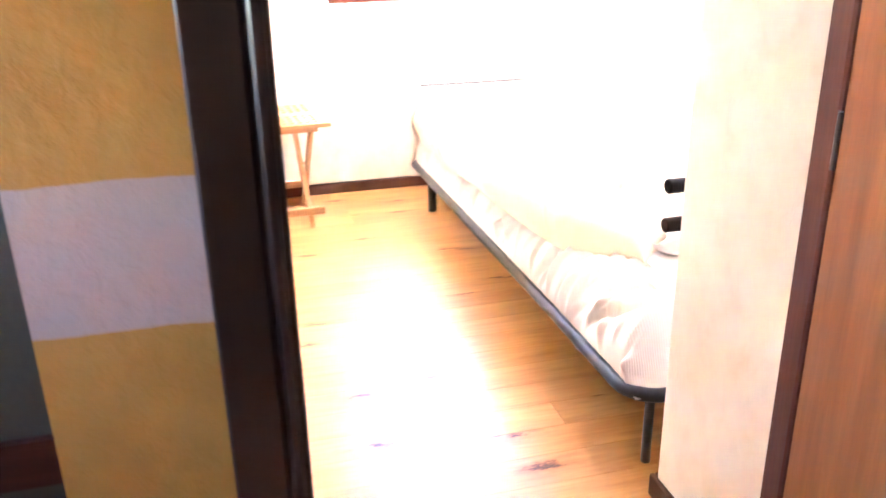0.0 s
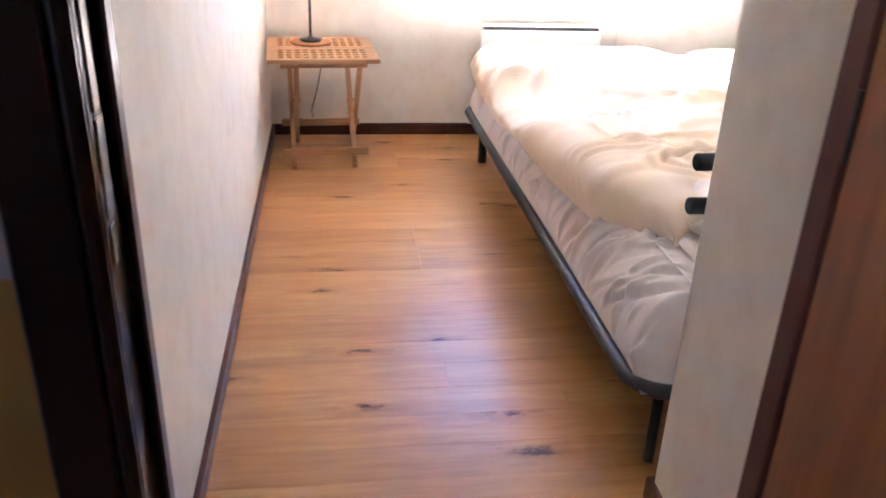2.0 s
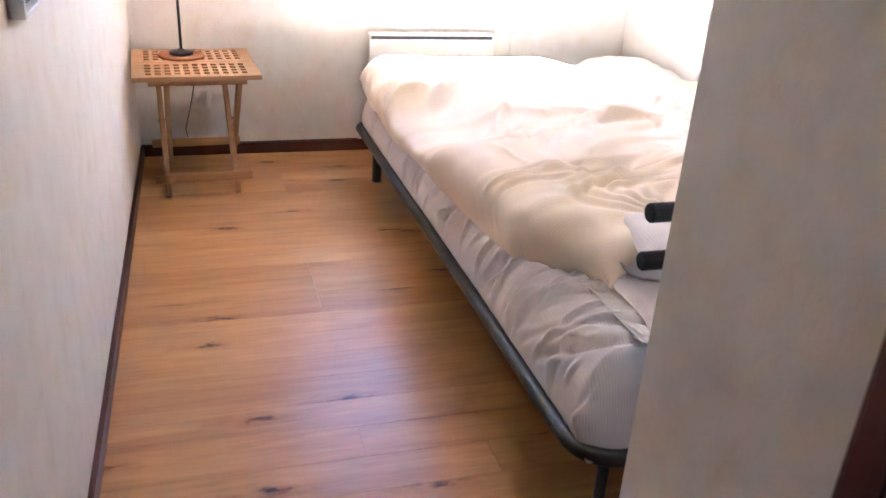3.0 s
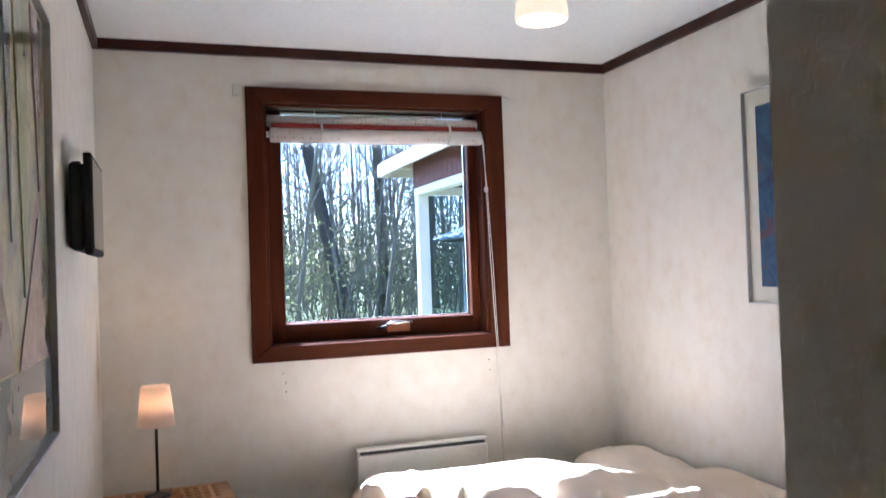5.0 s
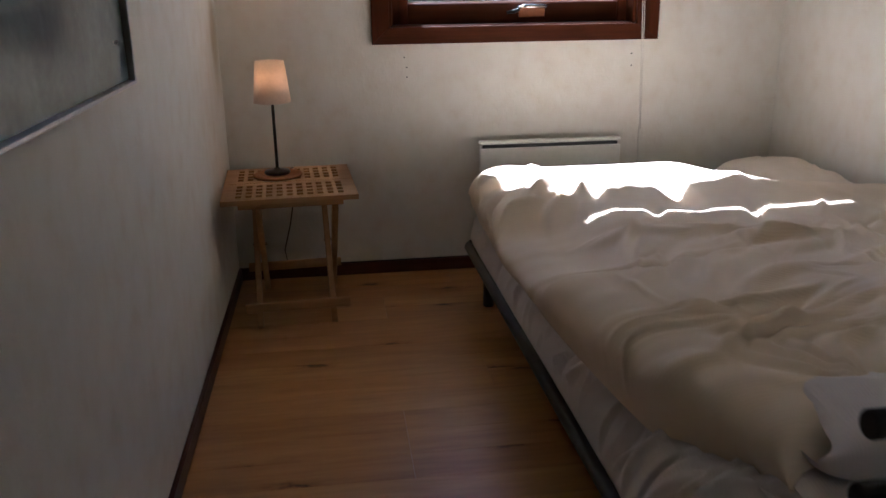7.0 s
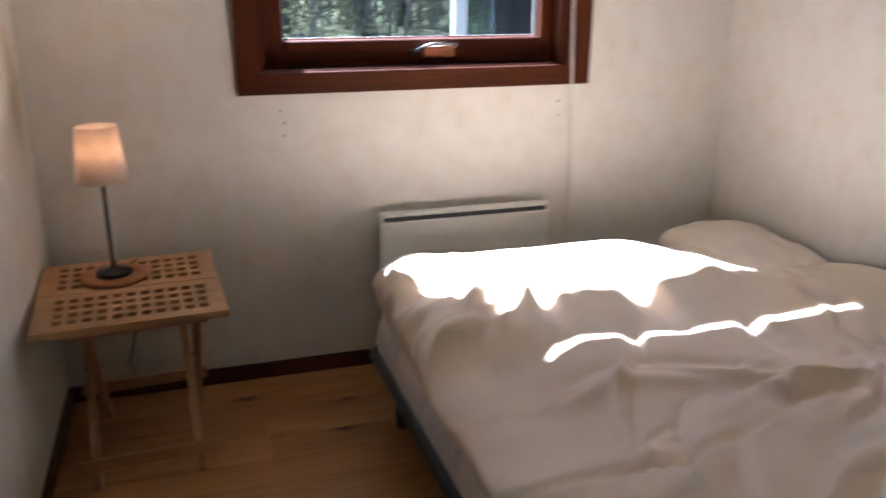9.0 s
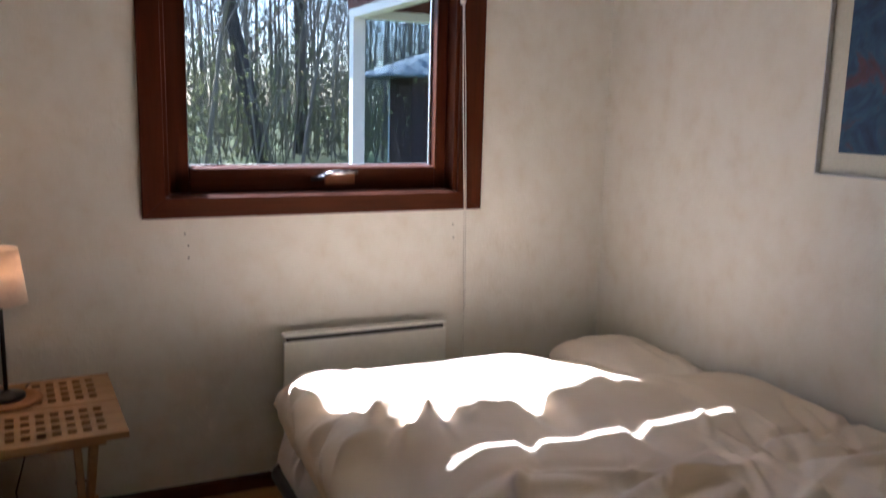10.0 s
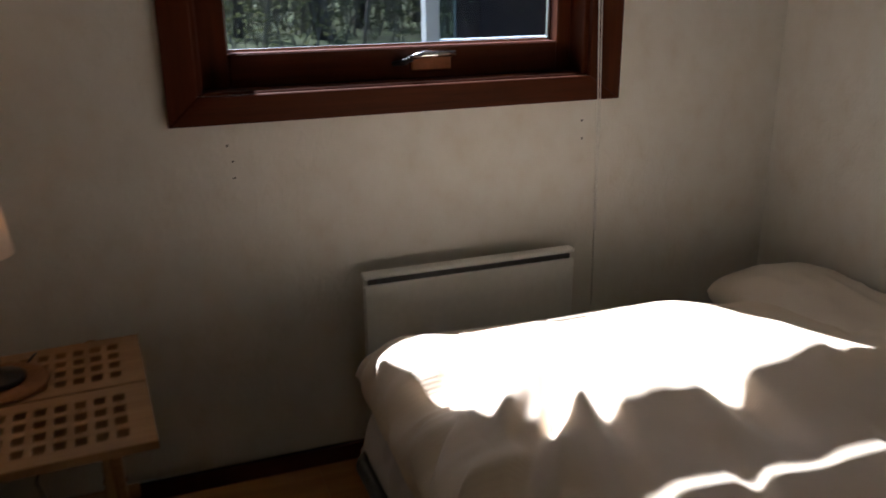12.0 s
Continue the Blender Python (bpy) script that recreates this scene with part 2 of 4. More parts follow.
M_WALL = wallpaper_material()
M_PLANK = plank_material()
M_TRIM = wood("mahogany_stain", (0.024, 0.006, 0.003), (0.06, 0.015, 0.007), 0.4, 0, 1.0, spec=0.25)
M_TRIMZ = wood("mahogany_stain_upright", (0.055, 0.013, 0.006), (0.12, 0.030, 0.014), 0.42, 2, 1.0, spec=0.22)
M_WIN = wood("window_mahogany", (0.040, 0.0095, 0.0028), (0.100, 0.025, 0.0068), 0.46, 0, 1.0, spec=0.16)
M_WINZ = wood("window_mahogany_upright", (0.040, 0.0095, 0.0028), (0.100, 0.025, 0.0068), 0.46, 2, 1.0, spec=0.16)
M_SKIRT = wood("skirting_stain", (0.05, 0.014, 0.008), (0.11, 0.032, 0.017), 0.4, 0, 1.0)
M_SKIRTY = wood("skirting_stain_side", (0.05, 0.014, 0.008), (0.11, 0.032, 0.017), 0.4, 1, 1.0)
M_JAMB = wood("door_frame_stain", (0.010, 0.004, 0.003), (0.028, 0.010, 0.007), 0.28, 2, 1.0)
M_LEAF = wood("door_veneer", (0.20, 0.052, 0.011), (0.33, 0.100, 0.023), 0.42, 2, 0.7, spec=0.3)
M_CEIL = plain("ceiling_paint", (0.72, 0.74, 0.73), 0.8, 0, 40, 0.04, 0.06)
M_HALL = hall_wall_material()
# olive darkened by the hall recess's shade; the wing's roof uses it too
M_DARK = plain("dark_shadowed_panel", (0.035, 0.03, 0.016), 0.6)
M_BEECH = wood("table_beech", (0.39, 0.205, 0.082), (0.55, 0.32, 0.145), 0.45, 0, 1.2)
M_BEECHZ = wood("table_beech_upright", (0.39, 0.205, 0.082), (0.55, 0.32, 0.145), 0.45, 2, 1.2)
M_CORK = plain("cork", (0.36, 0.16, 0.06), 0.8, 0, 160, 0.25, 0.3)
M_BLACK = plain("black_enamel", (0.012, 0.012, 0.013), 0.35, 0, 80, 0.2, 0.05)
M_TUBE = plain("black_steel_tube", (0.022, 0.024, 0.028), 0.38, 0.0, 60, 0.2, 0.05)
M_GRIP = plain("black_foam", (0.014, 0.014, 0.015), 0.8, 0, 120, 0.2, 0.2)
M_SHEET = fabric("sheet_cotton", (0.66, 0.60, 0.56), (0.73, 0.67, 0.63), 500, 0.15, 0, 0.12)
M_DUVET = fabric("duvet_cotton", (0.78, 0.63, 0.45), (0.85, 0.72, 0.56), 380, 0.2, 0, 0.30, 0.20, "Y")
M_PILLOW = fabric("pillow_cotton", (0.76, 0.64, 0.50), (0.82, 0.72, 0.59), 400, 0.2, 0, 0.4)
M_HEATER = plain("heater_enamel", (0.84, 0.83, 0.77), 0.3, 0, 50, 0.03, 0.02)
M_SLOT = plain("dark_slot", (0.015, 0.014, 0.013), 0.7)
M_GLASS = glass_material("window_glass")
M_FARGLASS = far_glass("far_window_glass")
M_CHROME = plain("brushed_chrome", (0.72, 0.72, 0.72), 0.2, 1.0, 90, 0.05, 0.02)
M_COPPER = plain("copper_plate", (0.55, 0.22, 0.10), 0.35, 0.8, 90, 0.1, 0.05)
M_WHITE = plain("white_paint", (0.78, 0.78, 0.76), 0.5, 0, 40, 0.06, 0.05)
M_CORD = plain("white_cord", (0.70, 0.67, 0.6), 0.7, 0, 200, 0.1, 0.1)
M_ALU = plain("aluminium", (0.62, 0.62, 0.63), 0.35, 0.9, 90, 0.06, 0.03)
M_PLATE = plain("worn_steel", (0.30, 0.29, 0.28), 0.42, 0.85, 26, 0.45, 0.25)
M_MAT = plain("picture_mount_board", (0.66, 0.64, 0.55), 0.8, 0, 120, 0.04, 0.05)
M_PIC_BLUE = painting_material("blue_painting", [(0.3, (0.012, 0.02, 0.06)), (0.45, (0.02, 0.05, 0.13)), (0.55, (0.03, 0.09, 0.17)), (0.66, (0.10, 0.04, 0.07)), (0.8, (0.02, 0.06, 0.05))], 5, 1.5, 0.0)
M_PIC_WARM = painting_material("ochre_painting", [(0.28, (0.22, 0.22, 0.26)), (0.42, (0.44, 0.40, 0.26)), (0.52, (0.52, 0.50, 0.24)), (0.62, (0.46, 0.28, 0.25)), (0.75, (0.32, 0.36, 0.34))], 3.2, 2.2)
M_REDWOOD = wood("red_boards", (0.085, 0.018, 0.012), (0.14, 0.032, 0.022), 0.7, 2, 0.8)
M_BARK = plain("bark", (0.055, 0.047, 0.042), 0.95, 0, 14, 0.45, 0.8)
M_TWIG = plain("twig", (0.20, 0.175, 0.135), 0.95, 0, 20, 0.35, 0.3)
M_NEEDLE = leaf_material("needles", (0.075, 0.10, 0.055))
M_LEAF_DRY = leaf_material("spring_leaves", (0.17, 0.18, 0.075))
M_SHADE = shade_material("lamp_shade_cloth", (0.74, 0.64, 0.54), (1.0, 0.60, 0.34), 0.010, 0.45)
M_OPAL = shade_material("opal_glass", (0.70, 0.58, 0.45), (1.0, 0.66, 0.36), 0.07)
M_BULB = shade_material("bulb", (1, 0.9, 0.7), (1.0, 0.75, 0.45), 1.5)


def ground_material():
    m, n, l, b = material("forest_floor")
    v = coords(n, l)
    a = noise_tex(n, l, v, 0.6, 6, 0.65)
    c = noise_tex(n, l, v, 12, 5, 0.7)
    r = ramp(n, l, a.outputs[0], [(0.3, (0.09, 0.075, 0.045)), (0.48, (0.10, 0.12, 0.04)), (0.7, (0.11, 0.17, 0.04))])
    r2 = ramp(n, l, c.outputs[0], [(0.25, (0.5, 0.5, 0.5)), (0.7, (1, 1, 1))])
    l.new(mix(n, l, r.outputs[0], r2.outputs[0], 1.0, "MULTIPLY"), b.inputs["Base Color"])
    b.inputs["Roughness"].default_value = 0.95
    bump(n, l, c.outputs[0], b, 0.6, 0.05)
    return m


M_GROUND = ground_material()


# ---- mesh helpers ----
ROOT = {}


def link_mesh(name, bm, mat, smooth=False):
    me = bpy.data.meshes.new(name)
    bmesh.ops.recalc_face_normals(bm, faces=bm.faces)
    bm.to_mesh(me)
    bm.free()
    if smooth:
        me.polygons.foreach_set("use_smooth", [True] * len(me.polygons))
    me.materials.append(mat)
    return new(name, me)


def thing(name, at, label, category, group="", kind=""):
    ob = new(name)
    ob.location = at
    ob.empty_display_size = 0.05
    ROOT[ob.name] = Vector(at)
    return tagged(ob, label, category, group, kind)


def part(name, bm, mat, parent, label="", smooth=False):
    """One mesh, drawn in world metres, under a thing or a part."""
    base = ROOT[parent.name]
    bmesh.ops.translate(bm, verts=bm.verts, vec=-base)
    ob = link_mesh(name, bm, mat, smooth)
    ob.parent = parent
    ROOT[ob.name] = base
    return tagged(ob, label) if label else ob


def solo(name, bm, mat, label, category, kind="", smooth=False):
    """A one-mesh thing, with its origin at the middle of its base."""
    lo = [min(v.co[i] for v in bm.verts) for i in range(3)]
    hi = [max(v.co[i] for v in bm.verts) for i in range(3)]
    base = Vector(((lo[0] + hi[0]) / 2, (lo[1] + hi[1]) / 2, lo[2]))
    bmesh.ops.translate(bm, verts=bm.verts, vec=-base)
    ob = link_mesh(name, bm, mat, smooth)
    ob.location = base
    ROOT[ob.name] = base
    return tagged(ob, label, category, "", kind)


def structure(name, bm, mat, label, category, smooth=False):
    ob = link_mesh(name, bm, mat, smooth)
    ROOT[ob.name] = Vector((0, 0, 0))
    return tagged(ob, label, category, "", "structure")


def box(bm, x0, x1, y0, y1, z0, z1, bevel=0.0, seg=1):
    vs = [bm.verts.new((x, y, z)) for x in (x0, x1) for y in (y0, y1) for z in (z0, z1)]
    fs = [bm.faces.new([vs[i] for i in q]) for q in ((0, 1, 3, 2), (4, 6, 7, 5), (0, 4, 5, 1), (2, 3, 7, 6), (0, 2, 6, 4), (1, 5, 7, 3))]
    if bevel:
        es = {e for f in fs for e in f.edges}
        bmesh.ops.bevel(bm, geom=list(es), offset=bevel, segments=seg, affect="EDGES", profile=0.5)
    return bm


def boxes(*rows, bevel=0.0):
    bm = bmesh.new()
    for r in rows:
        box(bm, *r, bevel=bevel)
    return bm


def beam(bm, a, b, w, d, up=(0, 0, 1), bevel=0.0):
    """A square bar from a to b, w wide and d deep."""
    a, b = Vector(a), Vector(b)
    t = (b - a).normalized()
    s = t.cross(Vector(up)).normalized()
    u = s.cross(t)
    vs = []
    for p in (a, b):
        for i, j in ((-1, -1), (1, -1), (1, 1), (-1, 1)):
            vs.append(bm.verts.new(p + s * (w / 2 * i) + u * (d / 2 * j)))
    fs = [bm.faces.new([vs[i] for i in q]) for q in ((0, 1, 2, 3), (7, 6, 5, 4), (0, 4, 5, 1), (1, 5, 6, 2), (2, 6, 7, 3), (3, 7, 4, 0))]
    if bevel:
        bmesh.ops.bevel(bm, geom=list({e for f in fs for e in f.edges}), offset=bevel, segments=1, affect="EDGES")
    return bm


def tube(bm, pts, r, n=10, cap=True):
    """A round bar through the points; r is one radius or one for each point."""
    pts = [Vector(p) for p in pts]
    rs = r if isinstance(r, (list, tuple)) else [r] * len(pts)
    rings, side = [], None
    for i, p in enumerate(pts):
        t = (pts[min(i + 1, len(pts) - 1)] - pts[max(i - 1, 0)]).normalized()
        if side is None:
            side = t.cross(Vector((0, 0, 1)) if abs(t.z) < 0.9 else Vector((1, 0, 0))).normalized()
        side = (side - t * side.dot(t)).normalized()
        up = t.cross(side)
        rings.append([bm.verts.new(p + (side * math.cos(2 * math.pi * k / n) + up * math.sin(2 * math.pi * k / n)) * rs[i]) for k in range(n)])
    for a, b in zip(rings, rings[1:]):
        for k in range(n):
            bm.faces.new((a[k], a[(k + 1) % n], b[(k + 1) % n], b[k]))
    if cap:
        bm.faces.new(rings[0][::-1])
        bm.faces.new(rings[-1])
    return bm


def lathe(bm, profile, at, n=40, closed=False):
    """Turns (radius, height) pairs about the upright through at."""
    rings = []
    for r, z in profile:
        rings.append([bm.verts.new((at[0] + r * math.cos(2 * math.pi * k / n), at[1] + r * math.sin(2 * math.pi * k / n), at[2] + z)) for k in range(n)])
    pairs = list(zip(rings, rings[1:])) + ([(rings[-1], rings[0])] if closed else [])
    for a, b in pairs:
        for k in range(n):
            bm.faces.new((a[k], a[(k + 1) % n], b[(k + 1) % n], b[k]))
    if not closed:
        for ring in (rings[0][::-1], rings[-1]):
            bm.faces.new(ring)
    return bm


def arc(cx, cy, r, a0, a1, n, z):
    return [(cx + r * math.cos(radians(a0 + (a1 - a0) * i / n)), cy + r * math.sin(radians(a0 + (a1 - a0) * i / n)), z) for i in range(n + 1)]


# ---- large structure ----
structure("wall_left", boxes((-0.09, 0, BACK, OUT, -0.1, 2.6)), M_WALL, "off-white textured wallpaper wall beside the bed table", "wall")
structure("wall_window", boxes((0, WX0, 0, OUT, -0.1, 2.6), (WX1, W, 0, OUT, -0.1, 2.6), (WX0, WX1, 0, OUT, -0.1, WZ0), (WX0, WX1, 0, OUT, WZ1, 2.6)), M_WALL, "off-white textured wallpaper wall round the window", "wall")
structure("wall_right", boxes((W, W + 0.12, NIB_Y - 0.1, OUT, -0.1, 2.6)), M_WALL, "off-white textured wallpaper wall along the bed", "wall")
structure("wall_nib", boxes((NIB_X, W, BACK, NIB_Y, -0.1, 2.6), bevel=0.006), M_WALL, "off-white wallpaper wall end at the entry passage", "wall")
structure("wall_door", boxes((-0.12, D0 - 0.02, HALL, BACK - 0.003, -0.1, 2.6), (-0.12, -0.093, BACK - 0.003, HALL + 0.5, -0.1, 2.6), (D1 + 0.02, 2.2, HALL, BACK - 0.003, -0.1, 2.6), (D0 - 0.02, D1 + 0.02, HALL, BACK, DH + 0.02, 2.6)), M_HALL, "rough ochre plaster wall with a white painted band", "wall")
structure("ceiling", boxes((0, W, BACK, 0, H, H + 0.1)), M_CEIL, "white painted smooth ceiling", "ceiling")
structure("wall_cladding", boxes((-4.0, WX0 - 0.02, OUT + 0.004, OUT + 0.024, GROUND, 2.6), (WX1 + 0.02, 2.46, OUT + 0.004, OUT + 0.024, GROUND, 2.6), (WX0 - 0.02, WX1 + 0.02, OUT + 0.004, OUT + 0.024, GROUND, WZ0 - 0.01), (WX0 - 0.02, WX1 + 0.02, OUT + 0.004, OUT + 0.024, 2.14, 2.6)), M_REDWOOD, "red-brown boarded outer wall", "wall")
# crown moulding
structure("trim_crown", boxes((0, W, -0.022, 0, 2.307, H), (0, 0.022, BACK, -0.024, 2.307, H), (W - 0.022, W, NIB_Y, -0.024, 2.307, H)), M_TRIM, "dark stained wooden moulding under the ceiling", "moulding")
structure("baseboard", boxes((0, W, -0.014, 0, 0, 0.055), bevel=0.003), M_SKIRT, "dark red-brown wooden skirting board", "baseboard")
structure("baseboard_left", boxes((0, 0.013, BACK, -0.015, 0, 0.058), bevel=0.003), M_SKIRTY, "dark red-brown wooden skirting board", "baseboard")
structure("baseboard_nib", boxes((NIB_X - 0.013, NIB_X, BACK, NIB_Y + 0.013, 0, 0.06), (NIB_X, 1.6, NIB_Y, NIB_Y + 0.013, 0, 0.06), bevel=0.003), M_SKIRTY, "dark red-brown wooden skirting board", "baseboard")
floor = structure("floor", boxes((-1.3, 2.6, -5.6, 0.0, -0.12, -0.014)), M_SLOT, "varnished knotty oak plank floor", "floor")
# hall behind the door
# the opening is added out of view to let sky light into the hall
structure("wall_hall_left", boxes((-1.4, -1.3, -3.65, HALL + 0.5, -0.1, 2.6), (-1.4, -1.3, -5.6, -3.98, -0.1, 2.6), (-1.4, -1.3, -3.98, -3.65, -0.1, 1.10), (-1.4, -1.3, -3.98, -3.65, 1.60, 2.6)), M_HALL, "plain ochre hall wall with an unseen opening added for light", "wall")
# the recess's shade is in this panel's dark colour
structure("wall_hall_end", boxes((-1.3, -0.12, HALL + 0.4, HALL + 0.5, -0.1, 2.6)), M_DARK, "olive panelled recess of the hall, its shade put into the dark colour", "wall")
structure("trim_recess", boxes((-1.3, -0.12, HALL + 0.385, HALL + 0.4, 0.52, 0.60)), M_TRIM, "dark wooden rail in the hall recess", "trim")
structure("wall_hall_back", boxes((-1.4, 2.7, -5.7, -5.6, -0.1, 2.6)), M_HALL, "plain ochre hall wall", "wall")
structure("wall_hall_right", boxes((2.2, 2.3, -5.6, HALL, -0.1, 2.6)), M_HALL, "plain ochre hall wall", "wall")
structure("ceiling_hall", boxes((-1.4, 2.3, -5.6, HALL, 2.4, 2.5), (-1.4, -0.12, HALL, HALL + 0.5, 2.4, 2.5)), M_CEIL, "plain white hall ceiling", "ceiling")


def door_set():
    d = thing("door_1", ((D0 + D1) / 2, HALL, 0), "dark stained door frame with an open veneered door", "door", kind="structure")
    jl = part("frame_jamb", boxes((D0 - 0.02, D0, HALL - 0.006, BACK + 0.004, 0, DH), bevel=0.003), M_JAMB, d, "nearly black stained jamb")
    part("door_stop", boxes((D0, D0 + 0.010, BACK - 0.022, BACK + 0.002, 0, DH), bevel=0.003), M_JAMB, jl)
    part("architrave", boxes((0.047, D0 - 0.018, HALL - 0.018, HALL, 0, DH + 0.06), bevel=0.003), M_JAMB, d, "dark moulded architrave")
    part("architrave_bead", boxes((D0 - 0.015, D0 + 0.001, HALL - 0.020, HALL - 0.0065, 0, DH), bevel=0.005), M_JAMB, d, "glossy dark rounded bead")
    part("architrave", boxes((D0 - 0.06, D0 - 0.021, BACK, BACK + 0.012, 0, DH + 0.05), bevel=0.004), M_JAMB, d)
    # strike plates stacked upwards, so they also draw the window's gleam on the jamb
    for z0, z1, y1 in ((1.075, 1.30, 0.022), (0.985, 1.070, 0.026), (0.945, 0.980, 0.020)):
        part("strike_plate_gleam", boxes((D0, D0 + 0.0022, HALL + 0.006, HALL + y1, z0, z1), bevel=0.0009), M_PLATE, jl, "worn steel strike plate, drawn out to stand for a window reflection")
    part("frame_jamb", boxes((D1, D1 + 0.02, HALL + 0.032, BACK + 0.005, 0, DH), (D1 + 0.004, D1 + 0.05, BACK, BACK + 0.012, 0, DH), bevel=0.003), M_TRIMZ, d, "dark red-brown stained jamb")
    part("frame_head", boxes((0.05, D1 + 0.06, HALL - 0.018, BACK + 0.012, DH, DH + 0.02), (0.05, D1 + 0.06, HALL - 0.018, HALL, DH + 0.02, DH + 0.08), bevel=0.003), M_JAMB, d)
    leaf = part("door_leaf", boxes((D1 + 0.003, D1 + 0.042, HALL - 0.60, HALL + 0.029, 0.012, DH - 0.01), bevel=0.002), M_LEAF, d, "red-brown veneered flush door standing open")
    for z in (0.25, 1.02, 1.78):
        part("hinge", tube(bmesh.new(), [(D1 + 0.001, HALL + 0.0305, z), (D1 + 0.001, HALL + 0.0305, z + 0.07)], 0.0032, 10), M_JAMB, leaf, "dark steel hinge")
    bm = bmesh.new()
    tube(bm, [(D1 + 0.004, HALL - 0.54, 1.02), (D1 - 0.045, HALL - 0.54, 1.02), (D1 - 0.05, HALL - 0.52, 1.02), (D1 - 0.05, HALL - 0.42, 1.02)], 0.009, 10)
    part("door_handle", bm, M_CHROME, leaf, "steel lever handle", True)


door_set()


def window_set():
    w = thing("window_1", ((WX0 + WX1) / 2, 0, WZ0), "mahogany-stained wooden window with one square sash", "window", kind="structure")
    inner = ((WX0, WZ0), (WX1, WZ0), (WX1, WZ1), (WX0, WZ1))
    outer = ((0.606, 0.978), (1.806, 0.978), (1.806, 2.174), (0.606, 2.174))
    for i in range(4):
        j, bm = (i + 1) % 4, bmesh.new()
        low = [bm.verts.new((x, 0, z)) for x, z in (outer[i], outer[j], inner[j], inner[i])]
        top = [bm.verts.new((x, -0.018, z)) for x, z in (outer[i], outer[j], inner[j], inner[i])]
        for q in (low, top[::-1], *[(low[k], low[k - 1], top[k - 1], top[k]) for k in range(4)]):
            bm.faces.new(q)
        bmesh.ops.bevel(bm, geom=[e for e in bm.edges if all(v in top for v in e.verts)], offset=0.0025, segments=1, affect="EDGES")
        part("casing", bm, M_WINZ if i % 2 else M_WIN, w)
    for name, b, m in (("reveal_board", (WX0 - 0.004, WX0 + 0.014, 0.0, 0.148, WZ0, WZ1), M_WINZ), ("reveal_board", (WX1 - 0.014, WX1 + 0.004, 0.0, 0.148, WZ0, WZ1), M_WINZ),
                       ("window_sill", (WX0 + 0.014, WX1 - 0.014, 0.001, 0.148, WZ0 - 0.012, WZ0 + 0.006), M_WIN), ("reveal_board", (WX0 + 0.014, WX1 - 0.014, 0.0, 0.148, WZ1 - 0.014, WZ1 + 0.004), M_WIN)):
        part(name, boxes(b, bevel=0.003), m, w)
    sash = part("sash", boxes((WX0 + 0.016, GX0, 0.070, 0.135, WZ0 + 0.006, WZ1 - 0.016), (GX1, WX1 - 0.016, 0.070, 0.135, WZ0 + 0.006, WZ1 - 0.016), bevel=0.004), M_WINZ, w)
    part("sash_rail", boxes((GX0, GX1, 0.070, 0.135, WZ0 + 0.006, GZ0), (GX0, GX1, 0.070, 0.135, GZ1, WZ1 - 0.016), bevel=0.004), M_WIN, sash)
    bead = 0.006
    part("glazing_bead", boxes((GX0, GX0 + bead, 0.118, 0.130, GZ0, GZ1), (GX1 - bead, GX1, 0.118, 0.130, GZ0, GZ1), (GX0 + bead, GX1 - bead, 0.118, 0.130, GZ0, GZ0 + bead)), M_ALU, sash, "thin aluminium glazing bead")
    pane = part("pane", boxes((GX0 + 0.001, GX1 - 0.001, 0.122, 0.126, GZ0 + 0.001, GZ1 - 0.001)), M_GLASS, sash)
    pane.visible_shadow = False
    # handle in the middle of the bottom rail
    bm = boxes((1.225, 1.335, 0.060, 0.071, 1.072, 1.112), bevel=0.003)
    hp = part("handle_plate", bm, M_COPPER, w, "copper-toned handle plate")
    bm = bmesh.new()
    tube(bm, [(1.215, 0.054, 1.105), (1.222, 0.024, 1.112), (1.245, 0.016, 1.118), (1.330, 0.016, 1.116)], [0.006, 0.007, 0.009, 0.008], 10)
    part("handle_lever", bm, M_CHROME, hp, "chrome window lever", True)
    part("handle_pivot", tube(bmesh.new(), [(1.175, 0.066, 1.092), (1.200, 0.052, 1.096), (1.224, 0.050, 1.104)], [0.006, 0.009, 0.007], 10), M_BLACK, hp, "dark pivot arm", True)


window_set()


# ---- bed ----
BX0, BX1, BY0, BY1 = 0.962, 2.345, -2.665, -0.345   # tube frame, plan
BZ = 0.215                                          # height of the tube's axis


def fold_noise(x, y, s, z=0.0):
    return noise.noise(Vector((x * s, y * s, z)))


def ridges(x, y, ang, freq, warp, seed):
    """Sharp creases that run along the direction ang."""
    c, s = math.cos(ang), math.sin(ang)
    u, v = x * c + y * s, -x * s + y * c
    w = v * freq + warp * noise.noise(Vector((u * 1.3, v * 1.3, seed)))
    return (1 - abs(noise.noise(Vector((u * 0.9 + seed, w, seed))))) ** 3


def smooth01(v):
    v = max(0.0, min(1.0, v))
    return v * v * (3 - 2 * v)


def grid_mesh(name, fn, nu, nv, thickness=0.0):
    verts = [fn(i / nu, j / nv) for j in range(nv + 1) for i in range(nu + 1)]
    faces = [(j * (nu + 1) + i, j * (nu + 1) + i + 1, (j + 1) * (nu + 1) + i + 1, (j + 1) * (nu + 1) + i) for j in range(nv) for i in range(nu)]
    bm = bmesh.new()
    vs = [bm.verts.new(v) for v in verts]
    for f in faces:
        bm.faces.new([vs[i] for i in f])
    if thickness:
        bmesh.ops.recalc_face_normals(bm, faces=bm.faces)
        bmesh.ops.solidify(bm, geom=bm.faces[:], thickness=thickness)
    return bm


